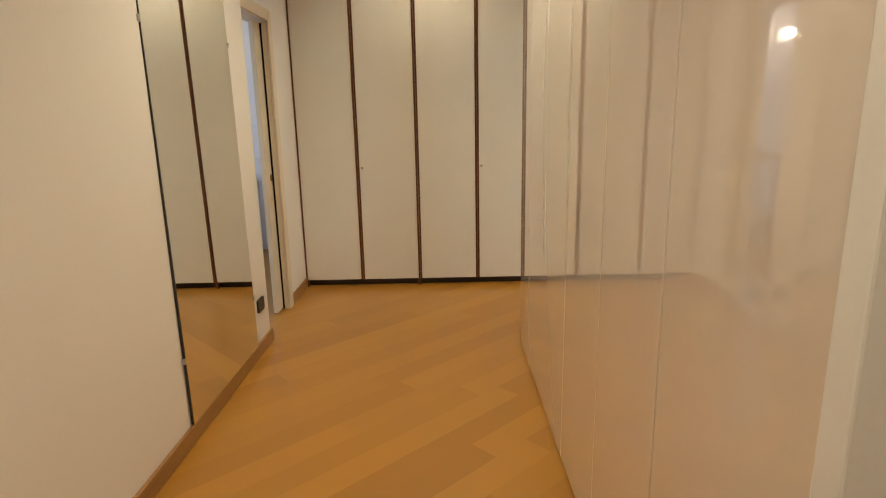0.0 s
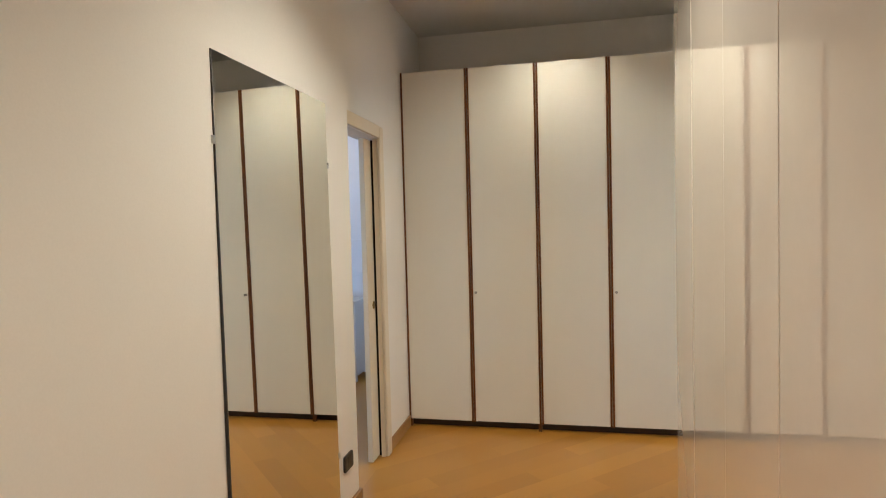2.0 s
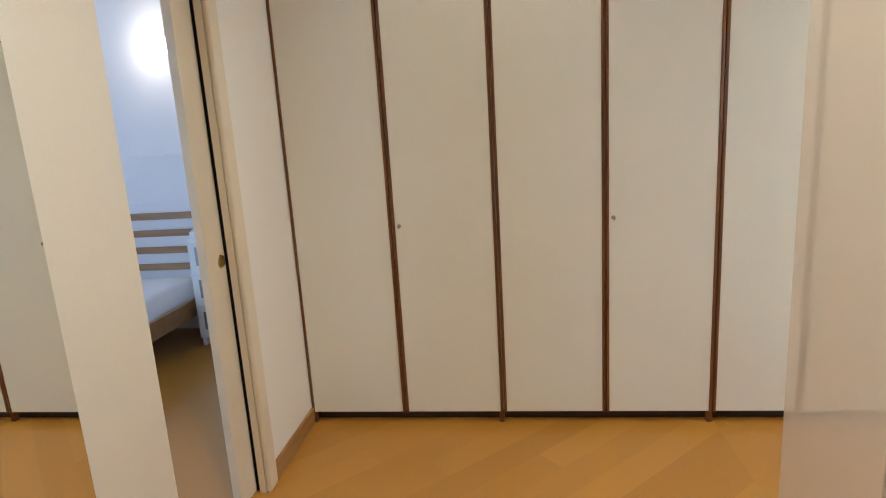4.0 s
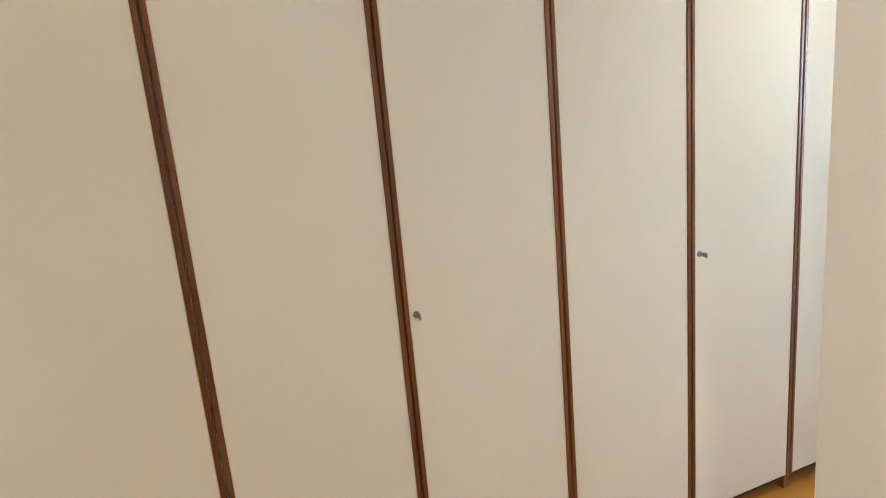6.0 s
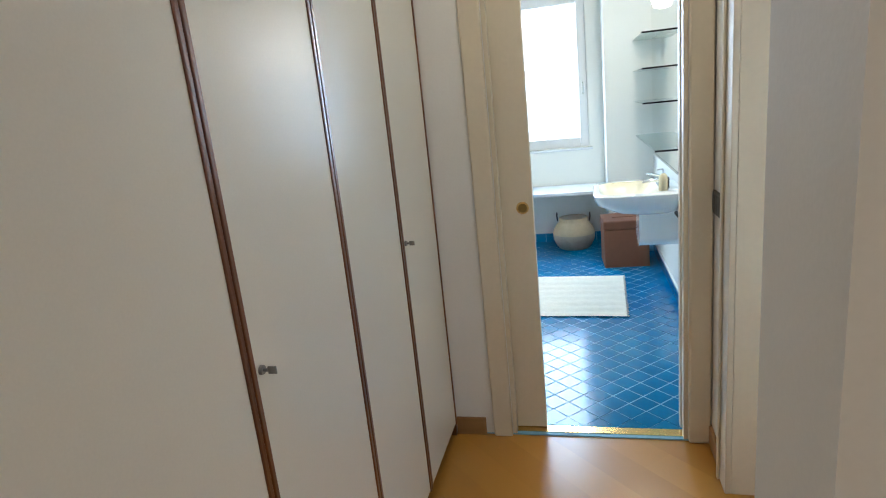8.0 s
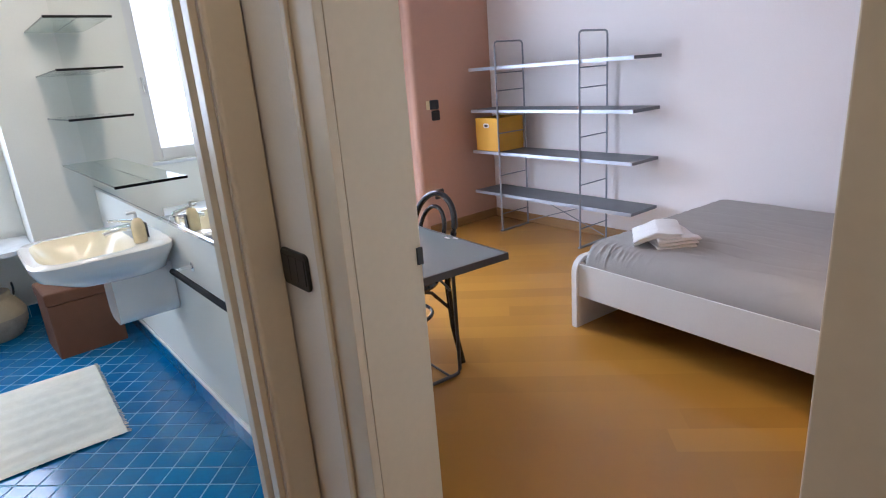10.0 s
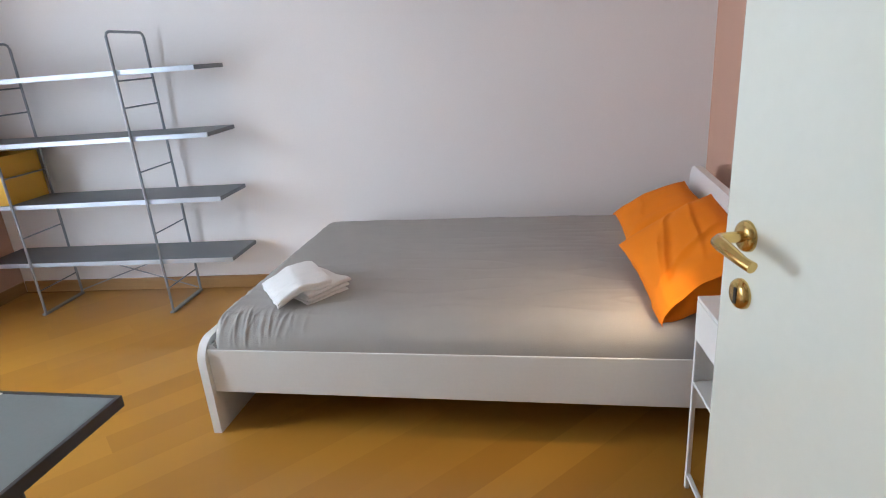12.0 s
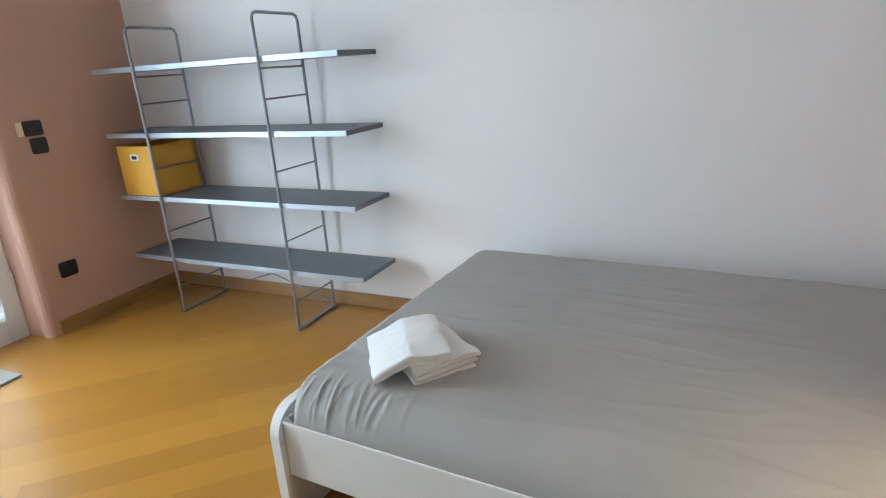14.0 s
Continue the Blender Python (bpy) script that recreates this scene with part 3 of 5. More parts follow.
# ---- bedroom: bed ----
def rounded(x0, x1, z0, z1, r, n=12, corners=(1, 1, 0, 0)):
    """Outline of a panel with some round corners: top left, top right, bottom right, bottom left."""
    o = []
    for (cx, cz, a0), on in zip(((x0, z1, 180), (x1, z1, 90), (x1, z0, 0), (x0, z0, 270)), corners):
        if not on:
            o.append((cx, cz))
            continue
        mx = cx + (r if cx == x0 else -r)
        mz = cz + (r if cz == z0 else -r)
        for k in range(n + 1):
            a = radians(a0 - 90 * k / n)
            o.append((mx + r * math.cos(a), mz + r * math.sin(a)))
    return o


def bev(bm, width=0.003):
    bmesh.ops.bevel(bm, geom=[e for e in bm.edges if e.calc_face_angle(0) > 0.6], offset=width, segments=2, affect="EDGES")
    return bm


BY0, BY1 = -4.50, -3.0      # width of the bed
bed = thing("bed", "white lacquered double bed frame with rounded head and foot boards", "bed")
q = bmesh.new()
prism(q, rounded(BY0, BY1, 0.0, 0.41, 0.09), "x", 4.555, 4.59)
part("footboard", bev(q), WHITE, bed)
q = bmesh.new()
prism(q, rounded(BY0, BY1, 0.0, 0.74, 0.10), "x", 2.435, 2.47)
part("headboard", bev(q), WHITE, bed)
for ya, yb in ((BY1 - 0.045, BY1 - 0.02), (BY0 + 0.02, BY0 + 0.045)):
    part("side_rail", B(2.471, 4.554, ya, yb, 0.185, 0.375, bevel=0.004), WHITE, bed)
part("mid_beam", B(2.471, 4.554, -3.77, -3.73, 0.15, 0.22, bevel=0.003), STEEL, bed)
part("slat_base", B(2.48, 4.53, BY0 + 0.05, BY1 - 0.05, 0.225, 0.25), PINE, bed)


def cloth_box(x0, x1, y0, y1, zb, zt, r, nx, ny, amp, seed, gx=-9.0):
    """A soft padded block with a rounded rim and wrinkles."""
    bm = bmesh.new()
    rows = []
    pr = random.Random(5)
    pleats = [(x1 - 0.012 - 0.40 * pr.random() ** 2.0, pr.uniform(-0.35, 0.25), pr.uniform(0.0045, 0.008), pr.uniform(0.002, 0.0055)) for _ in range(30)]
    for i in range(nx + 1):
        row = []
        for j in range(ny + 1):
            u, v = i / nx, j / ny
            x, y = x0 + (x1 - x0) * (1 - (1 - u) ** (1.6 if gx > -5 else 1.0)), y0 + (y1 - y0) * v
            dx, dy = min(x - x0, x1 - x), min(y - y0, y1 - y)
            fx, fy = max(0, 1 - dx / (r * (0.4 if gx > -5 else 1.0))), max(0, 1 - dy / r)
            k = min(1.0, math.hypot(fx, fy))
            z = zb + (zt - zb) * math.sqrt(max(0.0, 1 - k * k))
            edge = min(1.0, 3.0 * (1 - k)) if k > 0.0 else 1.0
            w = noise.noise((x * 2.2 + seed, y * 2.2, 0.3)) * 0.8 + noise.noise((x * 5 + seed, y * 16, 1.7)) * 0.4
            ridge = 1 - abs(noise.noise((x * 2.0 + 0.3 * y + seed, y * 9.0, 6.0))) * 6
            w += 0.5 * max(0.0, ridge) ** 2
            pull = max(0.0, min(1.0, (x - gx) / 0.4)) if gx > -5 else 0.6
            along = (x * 30 + 20 * (y1 - y) * (0.5 + noise.noise((x * 3, 0.2, 9.0)))) if fy > fx else (y * 17 + 9 * (x1 - x))
            along += 2.2 * noise.noise((x * 7, y * 7, 5.5))
            gather = noise.noise((x * 4 + seed, y * 22, 4.0)) * 0.5 + abs(noise.noise((along + seed, 3.1, 0.5))) * min(1, k * 2.2) * (0.25 + 0.45 * pull * (0.5 + abs(noise.noise((x * 6, y * 6, 8.8))) * 1.6))
            if gx > -5 and fy > 0:
                z += sum(h * math.exp(-((x - px - tl * (y1 - y)) / wd) ** 2) for px, tl, wd, h in pleats) * min(1.0, 1.7 * fy) ** 1.4 * (1 if y > (y0 + y1) / 2 else 0.3)
            row.append(bm.verts.new((x, y, z + amp * (w * edge + gather * (1 if k > 0.02 else 0.15)))))
        rows.append(row)
    for i in range(nx):
        for j in range(ny):
            bm.faces.new((rows[i][j], rows[i + 1][j], rows[i + 1][j + 1], rows[i][j + 1]))
    rim = [rows[i][0] for i in range(nx + 1)] + [rows[nx][j] for j in range(1, ny + 1)] + [rows[i][ny] for i in range(nx - 1, -1, -1)] + [rows[0][j] for j in range(ny - 1, 0, -1)]
    low = [bm.verts.new((v.co.x, v.co.y, zb - 0.05)) for v in rim]
    for i in range(len(rim)):
        j = (i + 1) % len(rim)
        bm.faces.new((rim[i], low[i], low[j], rim[j]))
    bm.faces.new(low)
    return bm


cov = thing("mattress", "mattress under a wrinkled grey cotton cover on the white bed", "mattress")
part("cover", cloth_box(2.474, 4.552, BY0 + 0.022, BY1 - 0.024, 0.378, 0.497, 0.16, 300, 190, 0.0055, 2.0, 3.9), SHEET, cov, "wrinkled grey cotton cover", True)
part("mattress_core", B(2.49, 4.53, BY0 + 0.055, BY1 - 0.055, 0.2505, 0.325, bevel=0.02), LINEN, cov, "white mattress ticking")
PB = (4.61, -3.0, -4.8)
turned(bed, *PB)
turned(cov, *PB)


def seg_dist(px, py, ax, ay, bx, by):
    """Side distance from a segment and how far along it the foot lies."""
    dx, dy = bx - ax, by - ay
    ln = math.hypot(dx, dy)
    t = ((px - ax) * dx + (py - ay) * dy) / (ln * ln)
    return ((px - ax) * dy - (py - ay) * dx) / ln, t


def pillow(m, w, l, h, seed, label, folds):
    bm = bmesh.new()
    n = 72
    rows = {}

    def height(u, v, s):
        """Filled body: blunt at its open end, thin along the other seams."""
        kv = 1 - abs(v) ** (14.0 if v > 0 else 2.8)
        k = max(0.0, (1 - abs(u) ** 3.0) * kv)
        x, y = u * w / 2, v * l / 2
        z = s * h / 2 * k ** 0.6
        wr = noise.noise((x * 6 + seed, y * 6, s)) * 0.006 + noise.noise((x * 13 + seed, y * 10, s + 4)) * 0.0025
        wr += abs(noise.noise((x * 3 + y * 5 + seed, y * 2 - x * 4, s + 2))) * 0.008
        for ax, ay, bx, by, hh, wd in folds:
            d, t = seg_dist(x, y, ax * w / 2, ay * l / 2, bx * w / 2, by * l / 2)
            if -0.1 < t < 1.1:
                fade = max(0.0, min(1.0, min(t + 0.1, 1.1 - t) * 4))
                q = d / wd + 0.5 * noise.noise((y * 9, x * 9, seed))
                wr += hh * fade * (math.exp(-abs(q) * (1.0 if q > 0 else 2.6)) - 0.35 * math.exp(-(q + 1.4) ** 2))
        return z + s * wr * min(1, 2.2 * k)

    for s in (1, -1):
        for i in range(n + 1):
            for j in range(n + 1):
                u, v = 2 * i / n - 1, 2 * j / n - 1
                if s < 0 and (abs(u) == 1 or abs(v) == 1):
                    rows[s, i, j] = rows[1, i, j]
                    continue
                pinch = 1 - 0.07 * (1 - u * u) * abs(v)
                pin2 = 1 - 0.07 * (1 - v * v) * abs(u)
                rag = 0.0025 * noise.noise((u * 5, v * 5, seed))
                rows[s, i, j] = bm.verts.new((u * w / 2 * pin2 + rag, v * l / 2 * pinch + rag, height(u, v, s)))
        for i in range(n):
            for j in range(n):
                f = (rows[s, i, j], rows[s, i + 1, j], rows[s, i + 1, j + 1], rows[s, i, j + 1])
                bm.faces.new(f if s > 0 else f[::-1])
    ob = thing("pillow", label, "pillow", group="orange pillows")
    part("case", bm, ORANGE, ob, "", True)
    # the open hem of the pillowcase juts out over the filling
    fm = bmesh.new()
    hem = []
    for i in range(n + 1):
        u = 2 * i / n - 1
        col = []
        for q in range(9):
            v = 0.72 + 0.34 * q / 8
            sag = 0.022 * noise.noise((u * 2.2, seed, 1.0)) + 0.010 * noise.noise((u * 6, seed, 2.0))
            vv = min(v, 0.90)
            z = max(height(u, vv, 1), 0.002) + 0.004 - max(0, v - 0.9) * l / 2 * (0.30 + sag * 5)
            y = v * l / 2 * (1 - 0.05 * (1 - u * u)) + (0.02 * noise.noise((u * 2.5, seed, 7.0)) if v > 1 else 0)
            col.append((u * w / 2 * 0.985, y, z))
        hem.append(col)
    tops = [[fm.verts.new(p) for p in col] for col in hem]
    lows = [[fm.verts.new((p[0], p[1], p[2] - 0.003)) for p in col] for col in hem]
    for i in range(n):
        for q in range(8):
            fm.faces.new((tops[i][q], tops[i + 1][q], tops[i + 1][q + 1], tops[i][q + 1]))
            fm.faces.new((lows[i][q], lows[i][q + 1], lows[i + 1][q + 1], lows[i + 1][q]))
        fm.faces.new((tops[i][8], tops[i + 1][8], lows[i + 1][8], lows[i][8]))
        fm.faces.new((tops[i][0], lows[i][0], lows[i + 1][0], tops[i + 1][0]))
    part("hem", fm, ORANGE, ob, "open hem of the pillowcase", True)
    ob.matrix_world = m
    return ob


pillow(pose(2.60, -3.97, 0.565, 0, 25, -4), 0.41, 0.62, 0.14, 1.0, "orange cotton pillow leaning on the white headboard",
       [(0.1, -0.7, 0.4, 0.5, 0.006, 0.03)])
pillow(pose(2.680, -3.235, 0.627, -6, 30, -2), 0.43, 0.655, 0.16, 5.0, "creased orange cotton pillow leaning on the headboard beside the nightstand",
       [(-0.15, -0.95, 0.62, 0.85, 0.008, 0.016), (-0.55, -0.9, -0.10, 0.8, 0.006, 0.014), (-0.62, 0.1, 0.85, 0.75, 0.008, 0.02), (0.3, -0.2, 0.75, 0.9, 0.010, 0.03)])


def folded(m, w, l, layers, t, seed, label, ripple=0.0, drop=9.0):
    """A towel folded into padded layers with round folds; it droops past the distance drop."""
    ob = thing("towel", label, "towel", group="folded towels")
    ob.matrix_world = m
    nu, nv, nr = 26, 26, 8
    for i in range(layers):
        bm = bmesh.new()
        z0 = (i + 0.5) * t
        k = 1 - 0.025 * (layers - 1 - i) - 0.03 * ((i * 7 + int(seed)) % 3) / 2
        rings = []
        for a in range(nu + 1):
            u = -1 + 2 * a / nu
            ring = []
            for b in range(2 * (nv + nr)):
                # round section: flat above and below, half circles at both folds
                if b <= nv:
                    y, z, nz = -1 + 2 * b / nv, 0.5, 1
                elif b < nv + nr:
                    g = math.pi * (b - nv) / nr
                    y, z, nz = 1 + 0.9 * math.sin(g) * t / l, 0.5 * math.cos(g), math.cos(g)
                elif b <= 2 * nv + nr:
                    y, z, nz = 1 - 2 * (b - nv - nr) / nv, -0.5, -1
                else:
                    g = math.pi * (b - 2 * nv - nr) / nr
                    y, z, nz = -1 - 0.9 * math.sin(g) * t / l, -0.5 * math.cos(g), -math.cos(g)
                x = u * w / 2 * k + 0.006 * noise.noise((y * 3, i, seed))
                thin = 1 - 0.45 * max(0.0, abs(u) - 0.86) / 0.14
                zz = z0 + z * t * 1.04 * thin
                yy = y * l / 2 * k + 0.006 * noise.noise((x * 11, i + 3.0, seed))
                zz += 0.008 * noise.noise((x * 8 + seed, yy * 8, 2.0)) + 0.003 * noise.noise((x * 30, yy * 30, seed))
                if nz > 0:
                    zz += ripple * (0.5 + 0.5 * math.sin(yy * 150 + 3 * noise.noise((x * 6, yy * 6, seed)))) * (0.4 + 0.6 * min(1, (1 - abs(u)) * 5))
                zz -= 0.42 * max(0.0, x - drop)
                ring.append(bm.verts.new((x, yy, max(zz, 0.0005 + z0 - 0.5 * t) if drop > 5 else zz)))
            rings.append(ring)
        nb = 2 * (nv + nr)
        for a in range(nu):
            for b in range(nb):
                c = (b + 1) % nb
                bm.faces.new((rings[a][b], rings[a + 1][b], rings[a + 1][c], rings[a][c]))
        bm.faces.new(rings[0])
        bm.faces.new(rings[-1][::-1])
        part("fold", bm, TOWEL, ob, "", True)
    return ob


folded(pose(4.200, -3.306, 0.488, 0, 0, -40), 0.30, 0.195, 3, 0.021, 1.0, "white terry towel folded on the grey bed cover")
folded(pose(4.243, -3.262, 0.551, 0, 0, 34), 0.235, 0.27, 2, 0.014, 4.0, "small ribbed white terry towel folded on a larger one", 0.004, 0.0)

# ---- bedroom: nightstand with lamp ----
ns = thing("nightstand", "white lacquered metal nightstand with an open shelf beside the bed", "nightstand")
NX0, NX1, NY0, NY1, NZ = 2.415, 2.815, -2.70, -2.35, 0.686
part("top", B(NX0, NX1, NY0, NY1, NZ - 0.012, NZ, bevel=0.003), WHITE, ns)
part("drawer_front", B(NX1 - 0.012, NX1, NY0 + 0.001, NY1 - 0.001, NZ - 0.135, NZ - 0.013, bevel=0.002), WHITE, ns)
part("side_panel", B(NX0, NX1 - 0.013, NY0 + 0.0005, NY0 + 0.01, NZ - 0.135, NZ - 0.013), WHITE, ns)
part("side_panel", B(NX0, NX1 - 0.013, NY1 - 0.01, NY1 - 0.0005, NZ - 0.135, NZ - 0.013), WHITE, ns)
part("drawer_base", B(NX0, NX1 - 0.013, NY0 + 0.011, NY1 - 0.011, NZ - 0.135, NZ - 0.126), WHITE, ns)
part("shelf", B(NX0 + 0.002, NX1 - 0.002, NY0 + 0.004, NY1 - 0.004, 0.395, 0.405, bevel=0.002), WHITE, ns)
part("back_panel", B(NX0, NX0 + 0.008, NY0 + 0.012, NY1 - 0.012, 0.406, NZ - 0.136), WHITE, ns)
part("side_panel", B(NX0 + 0.01, NX1 - 0.014, NY0 + 0.002, NY0 + 0.008, 0.406, NZ - 0.136), WHITE, ns)
for lx in (NX0 + 0.008, NX1 - 0.008):
    for ly in (NY0 + 0.008, NY1 - 0.008):
        part("leg", B(lx - 0.007, lx + 0.007, ly - 0.007, ly + 0.007, 0.0, NZ - 0.136, bevel=0.002), WHITE, ns)
part("foot_rail", B(NX1 - 0.015, NX1 - 0.001, NY0 + 0.016, NY1 - 0.016, 0.05, 0.062, bevel=0.002), WHITE, ns)

nl = thing("reading_lamp", "white gooseneck reading lamp on the nightstand, lit", "lamp")
q = bmesh.new()
lathe(q, 2.50, -2.50, [(0.05, NZ + 0.0005), (0.05, NZ + 0.010), (0.044, NZ + 0.014), (0.012, NZ + 0.018)], 28)
part("base", q, WHITE, nl, "", True)
pts = []
P0, P1, P2, P3 = Vector((2.50, -2.50, NZ + 0.016)), Vector((2.47, -2.44, NZ + 0.46)), Vector((2.55, -2.69, NZ + 0.41)), Vector((2.652, -2.745, 0.955))
for k in range(21):
    t = k / 20
    pts.append((1 - t) ** 3 * P0 + 3 * t * (1 - t) ** 2 * P1 + 3 * t * t * (1 - t) * P2 + t ** 3 * P3)
q = bmesh.new()
tube(q, pts, 0.007, 10)
part("gooseneck", q, WHITE, nl, "white flexible neck", True)
dirn = Vector((0.62, -0.38, -0.52)).normalized()
q = bmesh.new()
tube(q, [P3 - dirn * 0.006, P3 + dirn * 0.004, P3 + dirn * 0.02, P3 + dirn * 0.045, P3 + dirn * 0.066, P3 + dirn * 0.080], [0.007, 0.010, 0.015, 0.023, 0.0275, 0.025], 24)
part("shade", q, WHITE, nl, "white cone shade", True)
q = bmesh.new()
tube(q, [P3 + dirn * 0.0805, P3 + dirn * 0.083], [0.020, 0.018], 20)
part("bulb", q, LIT, nl, "glowing bulb", True)
lamp("reading_lamp_light", "SPOT", 29, (1.0, 0.76, 0.46), look(P3 + dirn * 0.10, (3.16, -3.02, 0.47)), size=0.025, spot=80)

# ---- bedroom: shelf ----
sh = thing("shelf_unit", "open shelf unit with grey lacquered boards on steel ladder frames", "shelf")
SX0, SX1, SY0, SY1 = 4.97, 6.655, -4.535, -4.205
for z in (0.344, 0.716, 1.082, 1.44):
    part("shelf_board", B(SX0, SX1, SY0, SY1, z - 0.024, z, bevel=0.002), SHELF, sh)
    part("front_edge", B(SX0, SX1, SY1 + 0.0005, SY1 + 0.006, z - 0.026, z + 0.001, bevel=0.001), mat("aluminium_edge_%d" % (z * 1000), (0.46, 0.51, 0.58), 0.35, 0.7, vary=0.03), sh, "bright aluminium front edge")
for lx in (5.42, 6.30):
    q = bmesh.new()
    zt, r = 1.64, 0.03
    ya, yb = SY1 + 0.016, SY0 + 0.01
    tube(q, [(lx, ya, 0.0), (lx, ya, zt - r), (lx, ya - 0.3 * r, zt - 0.3 * r), (lx, ya - r, zt), (lx, yb + r, zt), (lx, yb + 0.3 * r, zt - 0.3 * r), (lx, yb, zt - r), (lx, yb, 0.0)], 0.008, 10)
    lf = part("ladder_frame", q, GREYM, sh, "grey steel ladder frame", True)
    for z in (0.16, 0.51, 0.88, 1.24, 1.385):
        q = bmesh.new()
        tube(q, [(lx, ya, z), (lx, yb, z)], 0.005, 8)
        part("rung", q, GREYM, lf, "", True)
    part("foot", B(lx - 0.014, lx + 0.014, yb - 0.005, ya + 0.02, 0.0, 0.014, bevel=0.004), GREYM, sh, "grey metal foot")
for za, zb in ((0.03, 0.31), (0.31, 0.03)):
    q = bmesh.new()
    tube(q, [(5.44, SY0 + 0.012, za), (6.29, SY0 + 0.012, zb)], 0.004, 8)
    part("cross_brace", q, GREYM, sh, "thin steel cross brace", True)

turned(sh, 4.99, -4.6, -1.6)
bx = thing("storage_box", "open yellow fibreboard storage box with a label holder on the shelf", "box")
XA, XB, YA, YB, ZA, ZB = 6.325, 6.62, -4.525, -4.217, 0.7165, 1.006
part("front_wall", B(XA, XB, YB - 0.006, YB, ZA, ZB), YELLOW, bx)
part("back_wall", B(XA, XB, YA, YA + 0.006, ZA, ZB), YELLOW, bx)
part("side_wall", B(XA, XA + 0.006, YA + 0.007, YB - 0.007, ZA, ZB), YELLOW, bx)
part("side_wall", B(XB - 0.006, XB, YA + 0.007, YB - 0.007, ZA, ZB), YELLOW, bx)
part("base", B(XA + 0.007, XB - 0.007, YA + 0.007, YB - 0.007, ZA, ZA + 0.006), YELLOW, bx)
q = bmesh.new()
prism(q, [(6.48 + 0.036 * math.copysign(abs(math.cos(a)) ** 0.5, math.cos(a)), 0.941 + 0.020 * math.copysign(abs(math.sin(a)) ** 0.5, math.sin(a))) for a in [k * math.pi / 12 for k in range(24)]], "y", YB + 0.0002, YB + 0.003)
hg = part("grip_ring", q, WHITE, bx, "white oval grip")
# grip opening is uncut; this black inlay paints its inner shade
q = bmesh.new()
prism(q, [(6.48 + 0.021 * math.copysign(abs(math.cos(a)) ** 0.5, math.cos(a)), 0.941 + 0.010 * math.copysign(abs(math.sin(a)) ** 0.5, math.sin(a))) for a in [k * math.pi / 12 for k in range(24)]], "y", YB + 0.0032, YB + 0.0042)
part("grip_hole", q, BLACK, hg, "black inlay painting the shade in the grip hole")

turned(bx, 4.99, -4.6, -1.6)

# ---- bedroom: table and chairs ----
tb = thing("table", "grey lacquered table with dark edge on thin steel sled legs", "table")
TX0, TX1, TY0, TY1, TZ = 4.29, 5.85, -2.20, -1.40, 0.70
part("tabletop", B(TX0 + 0.012, TX1 - 0.012, TY0 + 0.012, TY1 - 0.012, TZ - 0.025, TZ + 0.001, bevel=0.001), TABLEM, tb)
for a in ((TX0, TX0 + 0.0115, TY0, TY1), (TX1 - 0.0115, TX1, TY0, TY1), (TX0 + 0.012, TX1 - 0.012, TY0, TY0 + 0.0115), (TX0 + 0.012, TX1 - 0.012, TY1 - 0.0115, TY1)):
    part("edge_band", B(*a, TZ - 0.028, TZ + 0.002, bevel=0.0015), TABLEE, tb, "dark grey edge band")
for lx in (4.655, 5.5):
    q = bmesh.new()
    tube(q, [(lx, TY0 + 0.03, TZ - 0.03), (lx, TY0 + 0.03, 0.03), (lx, TY0 + 0.04, 0.012), (lx, TY0 + 0.06, 0.009), (lx, TY1 - 0.06, 0.009), (lx, TY1 - 0.04, 0.012), (lx, TY1 - 0.03, 0.03), (lx, TY1 - 0.03, TZ - 0.03)], 0.009, 10)
    part("sled_leg", q, TABLEE, tb, "thin dark steel sled leg", True)
q = bmesh.new()
tube(q, [(4.665, TY0 + 0.09, 0.012), (5.49, TY0 + 0.09, 0.012)], 0.006, 8)
part("stretcher", q, TABLEE, tb, "", True)
q = bmesh.new()
tube(q, [(4.655, TY0 + 0.05, 0.45), (5.1, TY0 + 0.1, TZ - 0.03)], 0.006, 8)
part("brace", q, TABLEE, tb, "", True)

for cx, cy in ((4.63, -2.182), (4.665, -2.160)):
    part("corner_sticker", B(cx - 0.016, cx + 0.016, cy - 0.006, cy + 0.006, TZ + 0.0015, TZ + 0.004, bevel=0.001), WHITE, tb, "small white sticker")
turned(tb, 4.28, -2.2, -4.8)


